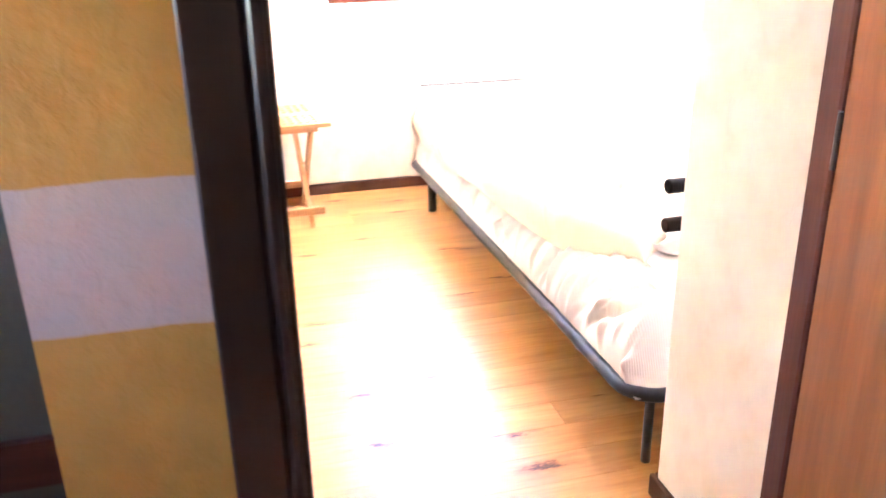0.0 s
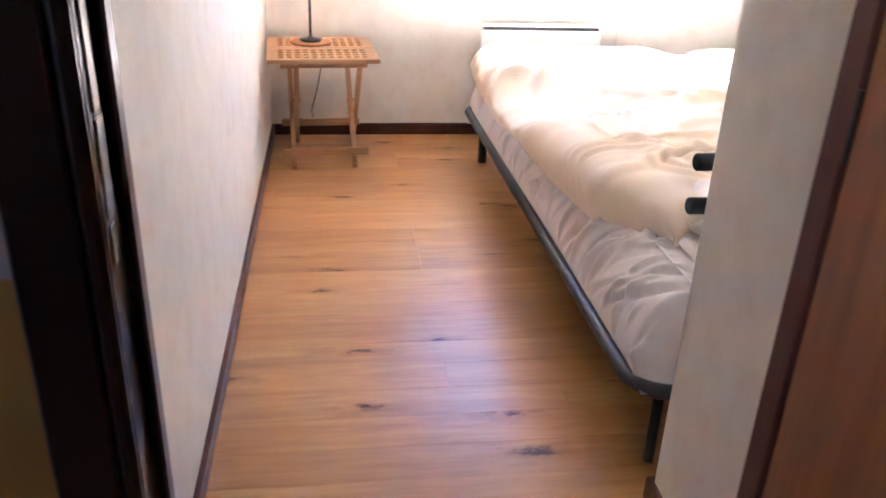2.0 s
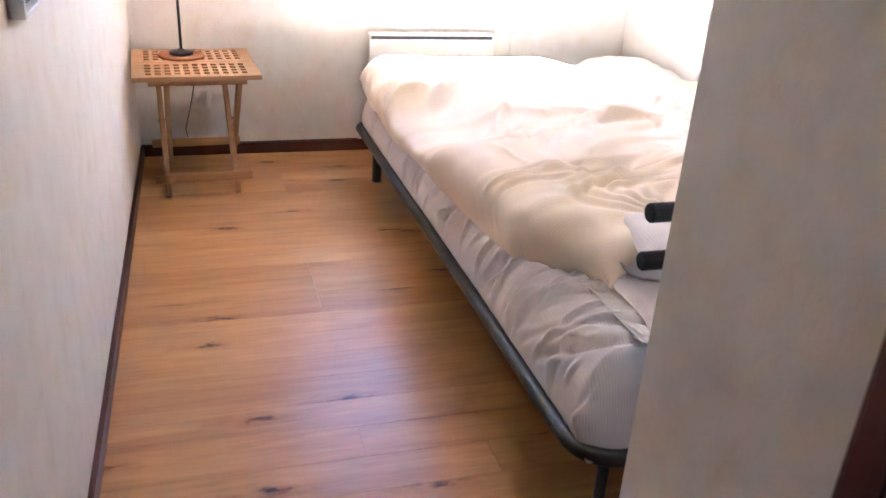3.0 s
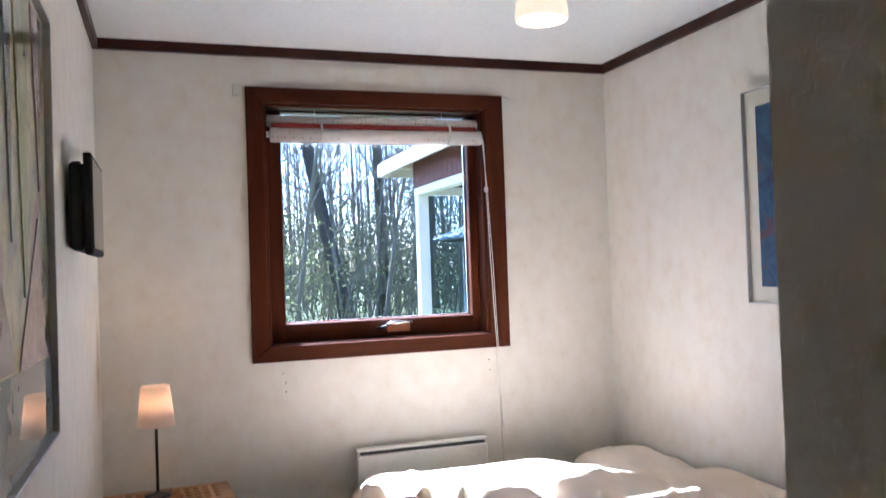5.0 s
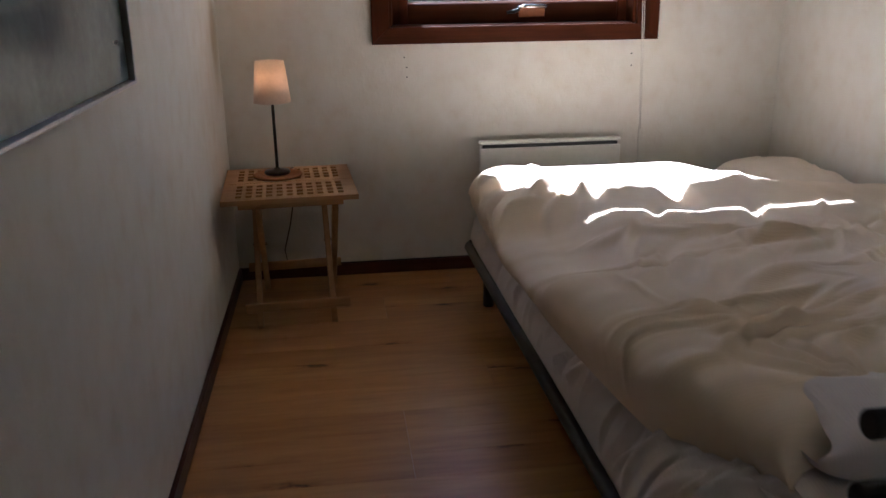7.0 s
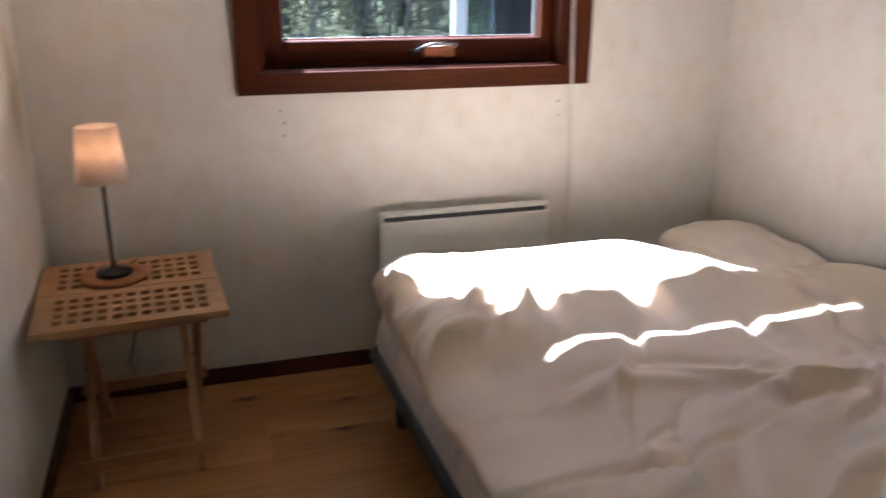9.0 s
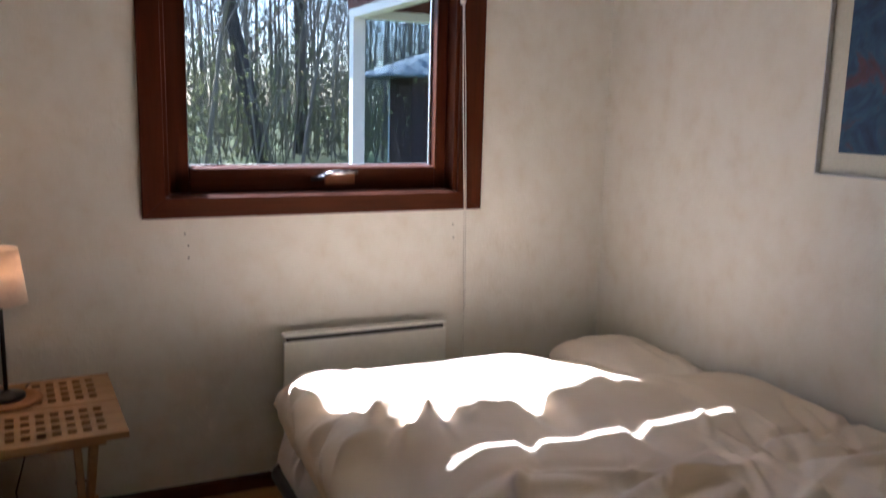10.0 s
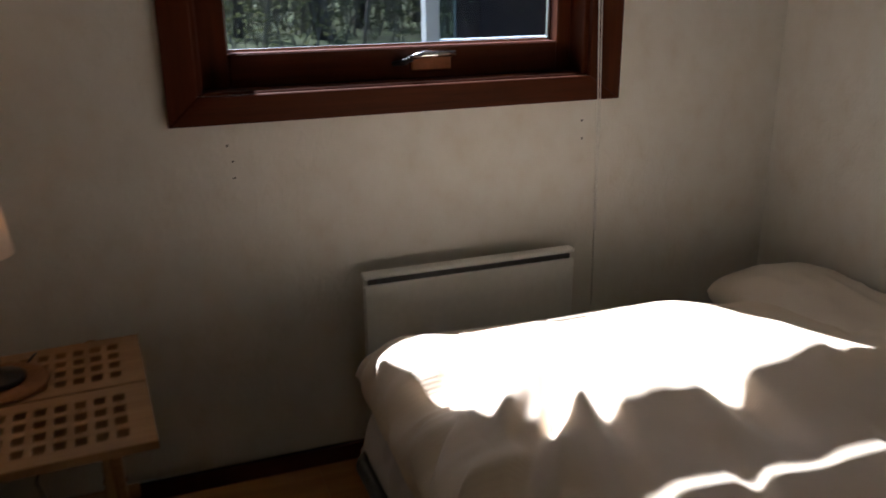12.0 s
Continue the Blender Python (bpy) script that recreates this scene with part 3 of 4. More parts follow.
def crease_set(seed, count, x0, x1, y0, y1, heading, spread, lengths, widths, depths):
    """Random curved creases: centre, direction, half length, half width, height."""
    rnd = random.Random(seed)
    return [(rnd.uniform(x0, x1), rnd.uniform(y0, y1), heading + rnd.gauss(0, spread), rnd.uniform(*lengths), rnd.uniform(*widths), rnd.uniform(*depths) * rnd.choice((1, 1, -1)), rnd.uniform(-1.2, 1.2)) for _ in range(count)]


# folds of the duvet, family by family
CREASES = crease_set(5, 30, 0.94, 1.26, -1.00, -0.50, 1.05, 0.20, (0.12, 0.30), (0.014, 0.028), (0.010, 0.019))     # fan from the head corner
CREASES += crease_set(6, 6, 1.25, 2.25, -1.05, -0.62, 1.25, 0.30, (0.12, 0.30), (0.014, 0.030), (0.007, 0.016))    # down from the head end
CREASES += crease_set(9, 8, 1.05, 2.25, -1.62, -1.12, -0.22, 0.22, (0.20, 0.48), (0.016, 0.032), (0.010, 0.022))   # across the middle
CREASES += crease_set(52, 16, 1.75, 2.28, -2.0, -1.15, 1.0, 0.3, (0.12, 0.30), (0.010, 0.022), (0.010, 0.022))    # bunched by the wall
CREASES += crease_set(12, 11, 1.15, 2.25, -1.95, -1.30, 0.62, 0.40, (0.14, 0.38), (0.014, 0.030), (0.010, 0.022))   # slanting to the foot
CREASES += crease_set(17, 40, 1.10, 2.20, -2.22, -1.88, 0.30, 0.20, (0.10, 0.30), (0.008, 0.015), (0.009, 0.018))   # pleats at the foot
CREASES += crease_set(21, 46, 1.00, 2.30, -2.20, -1.20, 0.90, 0.70, (0.06, 0.18), (0.006, 0.011), (0.004, 0.009))   # short pinches
CREASES += [(1.57, -0.88, 1.50, 0.30, 0.040, -0.046, 0.3), (1.30, -0.84, 1.30, 0.24, 0.030, -0.024, 0.5), (1.42, -0.72, 1.35, 0.26, 0.040, 0.018, -0.4), (1.84, -0.74, 1.25, 0.28, 0.045, 0.022, 0.5),
            (1.21, -0.80, 1.15, 0.22, 0.026, -0.016, -0.6), (1.40, -1.12, 1.2, 0.16, 0.022, -0.016, 0.5), (1.70, -1.16, 1.45, 0.18, 0.026, -0.020, -0.5),
            (1.36, -1.36, -0.28, 0.48, 0.034, 0.018, 0.15), (1.53, -1.55, 0.55, 0.44, 0.030, 0.016, -0.3)]


def crease_height(x, y, creases):
    """Each crease is a ridge, steep on one flank and long on the other, with a shallow valley at its foot."""
    z = 0.0
    for cx, cy, a, ln, w, d, bend in creases:
        dx, dy = x - cx, y - cy
        if dx * dx + dy * dy > ln * ln * 1.3:
            continue
        u, v = dx * math.cos(a) + dy * math.sin(a), -dx * math.sin(a) + dy * math.cos(a)
        v -= bend * u * u
        k = 1 - (u / ln) ** 2
        if k > 0 and abs(v) < 5 * w:
            flank = w * (2.0 if (v > 0) == (bend > 0) else 0.8)
            z += d * k * k * (math.exp(-(v / flank) ** 2) - 0.4 * math.exp(-((v + math.copysign(1.8 * w, -bend)) / w) ** 2))
    return z


def sofa_bed():
    b = thing("bed", ((BX0 + BX1) / 2, (BY0 + BY1) / 2, 0), "black tubular steel sofa bed standing along the wall", "bed")
    r = 0.09
    hx = BX0 - 0.024                               # the side rail runs a little outwards to the head
    loop = [(hx, BY1 - 0.05, BZ + 0.012), (BX0 - 0.008, -1.2, BZ), (BX0, -2.0, BZ), (BX0, BY0 + r, BZ)]
    loop += arc(BX0 + r, BY0 + r, r, 180, 270, 8, BZ)[1:]
    loop += [(BX1 - r, BY0, BZ)] + arc(BX1 - r, BY0 + r, r, 270, 360, 8, BZ)[1:] + [(BX1, BY1 - 0.05, BZ)]
    loop += arc(BX1 - r, BY1 - r, r, 0, 90, 6, BZ)[1:] + arc(hx + 0.06, BY1 - 0.06, 0.06, 90, 180, 6, BZ + 0.012)[:-1] + [(hx, BY1 - 0.05, BZ + 0.012)]
    part("frame_tube", tube(bmesh.new(), loop, 0.0185, 12, False), M_TUBE, b, smooth=True)
    for x, y in ((1.005, -0.455), (1.03, -2.63), (2.30, -0.455), (2.30, -2.63)):
        part("leg", tube(bmesh.new(), [(x, y, 0), (x, y, BZ)], 0.021 if y > -1 else 0.0125, 12), M_TUBE, b, smooth=True)
    for i in range(9):
        y = BY0 + 0.2 + i * 0.25
        part("slat", boxes((BX0 + 0.012, BX1 - 0.012, y - 0.035, y + 0.035, BZ + 0.002, BZ + 0.012)), M_BEECH, b)
    for z in (0.684, 0.773):
        rail = part("foot_rail", tube(bmesh.new(), [(0.99, -2.712, z), (2.33, -2.712, z)], 0.0135, 14), M_TUBE, b, smooth=True)
        part("foam_grip", tube(bmesh.new(), [(0.979, -2.712, z), (0.982, -2.712, z), (1.16, -2.712, z)], [0.0145, 0.0168, 0.0168], 16), M_GRIP, rail, "black foam sleeve")
    for x in (1.25, 2.28):
        part("foot_post", tube(bmesh.new(), [(x, -2.705, BZ), (x, -2.712, 0.78)], 0.0165, 12), M_TUBE, b, smooth=True)
    # mattress under its sheet
    SHEET_FOLDS = crease_set(31, 26, 0.02, 0.55, -1.75, BY1, -0.20, 0.22, (0.10, 0.24), (0.010, 0.020), (0.008, 0.018))
    SHEET_FOLDS += crease_set(33, 46, 0.06, 0.62, BY0 + 0.05, -1.55, -0.30, 0.24, (0.14, 0.34), (0.007, 0.014), (0.012, 0.024))
    SHEET_FOLDS += crease_set(35, 30, 0.02, 0.60, BY0, -1.5, -0.45, 0.4, (0.06, 0.16), (0.006, 0.011), (0.005, 0.010))

    def mat(u, v):
        y = BY1 + 0.03 + (BY0 + 0.004 - BY1 - 0.03) * v
        s = 1.86 * u ** 1.35
        fold = crease_height(s, y, SHEET_FOLDS) + 0.008 * fold_noise(s, y, 4)
        if s < 0.34:                               # rounded side, from the tube up
            k = s / 0.34
            a = k * math.pi / 2
            x = BX0 + 0.010 - 0.020 * smooth01(1 - v * 1.6) + 0.15 * (1 - math.cos(a)) ** 0.9 - 0.012 * math.sin(k * math.pi)
            z = BZ + 0.004 + 0.205 * math.sin(a) ** 0.9
            g = min(1, k * 4)
            x -= fold * 0.9 * g * math.cos(a)
            z += fold * 0.9 * g * math.sin(a)
        else:
            k = (s - 0.34) / 1.52
            x = BX0 + 0.16 + k * (BX1 - 0.02 - BX0 - 0.16)
            z = BZ + 0.209 + fold * 0.9
        e = smooth01((v - 0.955) / 0.045)
        z -= e * max(0, z - BZ + 0.004)
        e2 = smooth01((0.02 - v) / 0.02)
        z -= e2 * max(0, z - BZ) * 0.85
        return (x, y, z)
    bm = grid_mesh("m", mat, 130, 520)
    part("mattress", bm, M_SHEET, b, "mattress in a rumpled grey-white cotton sheet", True)


sofa_bed()


def duvet_height(x, y):
    """Puffed top of the duvet, with its folds."""
    wx = x + 0.08 * fold_noise(x, y, 2.0, 2.0)
    wy = y + 0.08 * fold_noise(x, y, 2.0, 7.0)
    z = 0.556 + 0.022 * fold_noise(x, y, 1.4, 4.0) + 0.012 * fold_noise(wx, wy, 2.8, 9.0) * smooth01((-0.45 - y) / 0.4 + 0.25) + 0.003 * fold_noise(wx, wy, 7.0, 5.0)
    near_edge = smooth01((1.22 - x) / 0.14) * smooth01((y + 1.2) / 0.2)
    z += crease_height(x, y, CREASES) * (1 + 0.15 * near_edge - 0.65 * smooth01((y + 0.62) / 0.2) * smooth01((x - 1.1) / 0.15))
    # gathered pleats that run out from where the foot end is tucked in
    dx, dy = x - 1.26, y + 2.20
    rad = math.hypot(dx, dy)
    z += 0.006 * math.sin(math.atan2(dy, dx) * 15 + 3.0 * fold_noise(x, y, 3, 8.0)) * math.exp(-(rad / 0.26) ** 2) * min(1, rad / 0.08)
    # and from the head corner
    dx, dy = x - 0.95, y + 0.30
    rad = math.hypot(dx, dy)
    z += 0.012 * math.sin(math.atan2(dy, dx) * 15 + 2.5 * fold_noise(x, y, 4, 1.0)) * math.exp(-(rad / 0.26) ** 2) * min(1, rad / 0.1)
    # sags towards the open side, and by the wall at the head
    z -= 0.085 * smooth01((1.28 - x) / 0.24) * smooth01((y + 1.7) / 0.35) * smooth01((-0.92 - y) / 0.20)
    z -= 0.056 * smooth01((x - 1.66) / 0.35) * smooth01((y + 0.95) / 0.4)
    z -= 0.026 * smooth01((x - 2.0) / 0.3)
    return z


def duvet():
    y1, y0 = -0.315, -2.24

    def fn(u, v):
        y = y1 + (y0 - y1) * v
        s = u * 1.56
        foot = 0.09 * max(0, v - 0.72) / 0.28
        # lower hem runs up and inwards towards the foot
        hem_z = 0.395 - 0.040 * smooth01((0.62 - v) / 0.3) - 0.03 * math.sin(v * 9) * 0.5 - 0.02 * math.exp(-((v - 0.05) / 0.06) ** 2)
        hem_x = 0.943 + 0.016 * math.sin(v * 7 + 1) + 0.22 * max(0, v - 0.62) ** 1.2
        if s < 0.2:
            k = s / 0.2
            a = k * math.pi / 2
            top = duvet_height(hem_x + 0.10, y)
            x = hem_x + 0.012 - 0.030 * math.sin(k * math.pi) + 0.09 * (1 - math.cos(a)) * k
            z = hem_z + (top - hem_z) * math.sin(a)
            x -= (0.022 * fold_noise(y, k * 0.3, 4.0, 2.2) + 0.030 * fold_noise(y + k * 0.12, 0, 15.0, 3.2) * math.exp(-v * 5)) * math.sin(k * math.pi)
            x -= (1.5 - 0.6 * smooth01((v - 0.35) / 0.15) - 0.6 * smooth01((v - 0.65) / 0.15)) * crease_height(hem_x + 0.10 - 0.16 * (1 - k), y, CREASES) * math.sin(k * math.pi)
        else:
            k = (s - 0.2) / 1.36
            x0 = hem_x + 0.12
            x = x0 + k * (2.345 - x0)
            z = duvet_height(x, y)
        # head and foot ends round over
        e = smooth01((v - 0.90) / 0.10)
        h = max(0.0, (v - 0.945) / 0.055)
        z -= (1 - math.sqrt(max(0, 1 - h * h))) * (z - 0.435)
        x += 0.16 * e * (1 - u) * 0.8
        h = max(0.0, (0.11 - v) / 0.11)
        z -= (1 - math.sqrt(max(0, 1 - h * h))) * (z - 0.42) * 0.95
        y += 0.05 * fold_noise(x, 0, 3.3, 6.0) * e - 0.11 * e * (1 - u)
        return (x, y, z)
    bm = grid_mesh("d", fn, 270, 380)
    solo("duvet", bm, M_DUVET, "rumpled cream cotton duvet spread over the bed", "duvet", smooth=True)


duvet()


def foot_blanket():
    """A white blanket, doubled over, between the duvet and the foot of the bed."""
    folds = crease_set(41, 46, 1.1, 2.3, -2.62, -2.2, 0.5, 0.5, (0.08, 0.22), (0.010, 0.022), (0.005, 0.013))
    b = thing("blanket", (1.7, -2.42, 0.41), "rumpled white cotton blanket at the bed's foot", "blanket")

    def layer(x0, mid, half, low, high, skew):
        def fn(u, v):
            a = 2 * math.pi * v
            c, n_ = math.cos(a), math.sin(a)
            end = math.sqrt(max(0.02, 1 - (2 * abs(u - 0.5)) ** 12))
            x = x0 + (2.31 - x0) * u + 0.05 * (1 - u) ** 6 * max(0, n_)
            y = mid + skew * (1 - u) ** 3 + 0.02 * fold_noise(x, 0, 3.0, 3.0) + half * (0.8 + 0.2 * end) * math.copysign(abs(c) ** 0.6, c)
            z = (low + high) / 2 + (high - low) / 2 * end * math.copysign(abs(n_) ** 0.6, n_) * (1 + 0.25 * fold_noise(x, y, 5, 1.0))
            if n_ > 0:
                z += crease_height(x, y, folds)
            return (x, y, max(0.412, z))
        return grid_mesh("b", fn, 120, 44)
    part("lower_layer", layer(1.095, -2.42, 0.185, 0.414, 0.455, -0.02), M_SHEET, b, smooth=True)
    part("folded_layer", layer(1.165, -2.30, 0.125, 0.440, 0.556, 0.02), M_SHEET, b, smooth=True)


foot_blanket()


def pillow():
    cx, cy, lx, ly = 2.185, -0.47, 0.178, 0.30
    bm = bmesh.new()
    n = 36
    rows = []
    for side in (1, -1):
        g = []
        for j in range(n + 1):
            for i in range(n + 1):
                a, b = 2 * i / n - 1, 2 * j / n - 1
                f = max(0, (1 - a ** 4) * (1 - b ** 4)) ** 0.5
                pin = 1 - 0.08 * (a * a * b * b)
                h = 0.075 * f * (1 + 0.12 * fold_noise(a, b, 2.2, 3.3)) + 0.010 * ridges(a, b, 0.8, 3, 1, 4) * f
                g.append(bm.verts.new((cx + lx * a * pin, cy + ly * b * pin, 0.440 + side * h + 0.006 * a)))
        rows.append(g)
    for g in rows:
        for j in range(n):
            for i in range(n):
                bm.faces.new((g[j * (n + 1) + i], g[j * (n + 1) + i + 1], g[(j + 1) * (n + 1) + i + 1], g[(j + 1) * (n + 1) + i]))
    bmesh.ops.remove_doubles(bm, verts=bm.verts, dist=0.0005)
    solo("pillow", bm, M_PILLOW, "plump cream cotton pillow at the head of the bed", "pillow", smooth=True)


pillow()


# ---- heater under the window ----
def heater():
    h = thing("panel_heater", (1.336, -0.05, 0.20), "white enamelled electric panel heater on the wall", "heater")
    part("body", boxes((1.04, 1.632, -0.086, -0.052, 0.205, 0.577), bevel=0.006), M_HEATER, h)
    part("front_panel", boxes((1.032, 1.640, -0.098, -0.086, 0.203, 0.553), bevel=0.004), M_HEATER, h)
    part("top_lip", boxes((1.032, 1.640, -0.098, -0.064, 0.570, 0.583), bevel=0.003), M_HEATER, h)
    part("vent_slot", boxes((1.045, 1.627, -0.094, -0.086, 0.554, 0.5675)), plain("slot_grey", (0.05, 0.05, 0.048), 0.6), h, "dark air slot")
    for x in (1.15, 1.52):
        part("bracket", boxes((x - 0.02, x + 0.02, -0.052, 0, 0.25, 0.5)), M_HEATER, h)


heater()


# ---- folding table ----
TX0, TX1, TY0, TY1, TZ = 0.020, 0.496, -0.610, -0.098, 0.510


def folding_table():
    t = thing("folding_table", ((TX0 + TX1) / 2, (TY0 + TY1) / 2, 0), "folding beech side table with a square-pierced top", "side table")
    # two pierced leaves: bars along x and y that leave square holes
    mid = (TY0 + TY1) / 2
    for y0, y1 in ((TY0, mid - 0.002), (mid + 0.002, TY1)):
        bm = bmesh.new()
        nx, ny, edge = 11, 4, 0.036
        hx = 0.0215
        ex = [TX0 + edge + 0.012 + i * (TX1 - TX0 - 2 * edge - 0.024 - hx) / (nx - 1) for i in range(nx)]
        hy = 0.028
        ey = [y0 + 0.040 + j * (y1 - y0 - 0.080 - hy) / (ny - 1) for j in range(ny)]
        xs = [TX0] + [c for e in ex for c in (e, e + hx)] + [TX1]
        ys = [y0] + [c for e in ey for c in (e, e + hy)] + [y1]
        for zt, flip in ((TZ, False), (TZ - 0.018, True)):
            g = [[bm.verts.new((x, y, zt)) for x in xs] for y in ys]
            for j in range(len(ys) - 1):
                for i in range(len(xs) - 1):
                    if not (i % 2 and j % 2):
                        bm.faces.new((g[j][i], g[j][i + 1], g[j + 1][i + 1], g[j + 1][i]))
            if flip:
                lower = g
            else:
                upper = g
        bm.edges.ensure_lookup_table()
        lookup = {v: lower[j][i] for j, row in enumerate(upper) for i, v in enumerate(row)}
        ups = set(lookup)
        for e in [e for e in bm.edges if len(e.link_faces) == 1 and e.verts[0] in ups]:
            a, c = e.verts
            bm.faces.new((a, c, lookup[c], lookup[a]))
        part("table_leaf", bm, M_BEECH, t)
    for y in (TY0 + 0.06, TY1 - 0.06):
        part("top_batten", boxes((0.075, 0.445, y - 0.014, y + 0.014, TZ - 0.046, TZ - 0.019), bevel=0.002), M_BEECH, t)
    ft, bk = -0.535, -0.115
    # crossed legs: each side has one leaf-to-floor leg in either direction
    for x, off in ((0.118, 0.024), (0.392, 0.024)):
        part("leg", beam(bmesh.new(), (x, ft, 0.0), (x, bk + 0.06, TZ - 0.02), 0.022, 0.034, (0, 1, 0), 0.003), M_BEECHZ, t)
        part("leg", beam(bmesh.new(), (x + off, bk, 0.0), (x + off, ft - 0.02, TZ - 0.02), 0.022, 0.034, (0, 1, 0), 0.003), M_BEECHZ, t)
        part("pivot_bolt", tube(bmesh.new(), [(x - 0.015, -0.30, 0.255), (x + off + 0.015 * (1 if off > 0 else -1), -0.30, 0.255)], 0.006, 8), M_CHROME, t, "steel pivot bolt")
    part("stretcher", beam(bmesh.new(), (0.07, ft - 0.01, 0.085), (0.452, ft - 0.01, 0.085), 0.014, 0.036, (0, 0, 1), 0.002), M_BEECH, t)
    part("stretcher", beam(bmesh.new(), (0.07, bk + 0.01, 0.095), (0.452, bk + 0.01, 0.095), 0.014, 0.036, (0, 0, 1), 0.002), M_BEECH, t)
    t.rotation_euler.z = radians(3.5)


folding_table()

LX, LY = 0.212, -0.262
solo("trivet", lathe(bmesh.new(), [(0.080, 0.0), (0.092, 0.003), (0.094, 0.008), (0.090, 0.012), (0.0701, 0.0125), (0.066, 0.0105)], (LX, LY, TZ), 48), M_CORK, "round cork mat on the folding table", "table mat", smooth=True)


def table_lamp():
    z = TZ + 0.0125
    t = thing("table_lamp", (LX, LY, z), "lit table lamp with black stem and white cloth shade", "lamp")
    part("base", lathe(bmesh.new(), [(0.046, 0.0), (0.049, 0.003), (0.049, 0.009), (0.045, 0.013), (0.014, 0.017), (0.008, 0.024)], (LX, LY, z), 40), M_BLACK, t, "round black metal foot", True)
    part("stem", tube(bmesh.new(), [(LX, LY, z + 0.014), (LX, LY, 0.845)], 0.0058, 12), M_BLACK, t, smooth=True)
    part("shade", lathe(bmesh.new(), [(0.070, 0.795), (0.053, 0.947), (0.0518, 0.947), (0.0688, 0.795)], (LX, LY, 0), 48, True), M_SHADE, t, "white tapered cloth shade glowing warm", True)
    part("socket", tube(bmesh.new(), [(LX, LY, 0.843), (LX, LY, 0.868)], 0.012, 12), M_BLACK, t, smooth=True)
    part("bulb", lathe(bmesh.new(), [(0.007, 0.866), (0.010, 0.872), (0.011, 0.880), (0.008, 0.888), (0.003, 0.892)], (LX, LY, 0), 16), M_BULB, t, "glowing bulb", True)
    bm = bmesh.new()
    tube(bm, [(LX + 0.03, LY + 0.04, TZ + 0.006), (LX + 0.05, TY1 - 0.03, TZ + 0.004), (LX + 0.055, TY1 + 0.02, TZ - 0.01), (LX + 0.05, TY1 + 0.028, 0.40), (LX + 0.02, -0.05, 0.25), (LX - 0.01, -0.045, 0.14), (LX + 0.0, -0.02, 0.062), (0.5, -0.012, 0.058), (1.0, -0.014, 0.060)], 0.0028, 6)
    part("flex", bm, M_BLACK, t, "thin black mains flex", True)
    lamp_point("table_lamp_light", (LX, LY, 0.898), 0.075, (1.0, 0.54, 0.24), 0.018)


table_lamp()


# ---- ceiling lamp ----
def ceiling_lamp():
    x, y, z = 1.330, -1.44, 2.085
    c = thing("pendant_lamp", (x, y, z), "lit ribbed opal glass bell lamp under the ceiling", "lamp")
    prof = [(0.0765, 0.0), (0.078, 0.004), (0.0765, 0.030), (0.070, 0.070), (0.058, 0.112), (0.040, 0.143), (0.027, 0.158)]
    inner = [(r - 0.004, h) for r, h in reversed(prof)]
    bm = bmesh.new()
    lathe(bm, prof + inner, (x, y, z), 96, True)
    for v in bm.verts:
        a = math.atan2(v.co.y - y, v.co.x - x)
        k = 1 + 0.012 * math.cos(48 * a) * (1 if 0.02 < v.co.z - z < 0.13 else 0)
        v.co.x, v.co.y = x + (v.co.x - x) * k, y + (v.co.y - y) * k
    part("shade", bm, M_OPAL, c, "ribbed opal glass bell glowing warm", True)
    part("bulb", lathe(bmesh.new(), [(0.010, 0.055), (0.022, 0.070), (0.024, 0.088), (0.017, 0.115), (0.011, 0.135)], (x, y, z), 20), M_BULB, c, "glowing bulb", True)
    part("socket", tube(bmesh.new(), [(x, y, z + 0.132), (x, y, z + 0.19)], 0.0285, 20), M_WHITE, c, smooth=True)
    part("stem", tube(bmesh.new(), [(x, y, z + 0.19), (x, y, H - 0.02)], 0.006, 10), M_WHITE, c, smooth=True)
    part("ceiling_cup", lathe(bmesh.new(), [(0.02, H - 0.05 - z), (0.045, H - 0.03 - z), (0.05, H - z)], (x, y, z), 32), M_WHITE, c, smooth=True)
    lamp_point("pendant_lamp_light", (x, y, z + 0.04), 0.16, (1.0, 0.66, 0.38), 0.03)


ceiling_lamp()


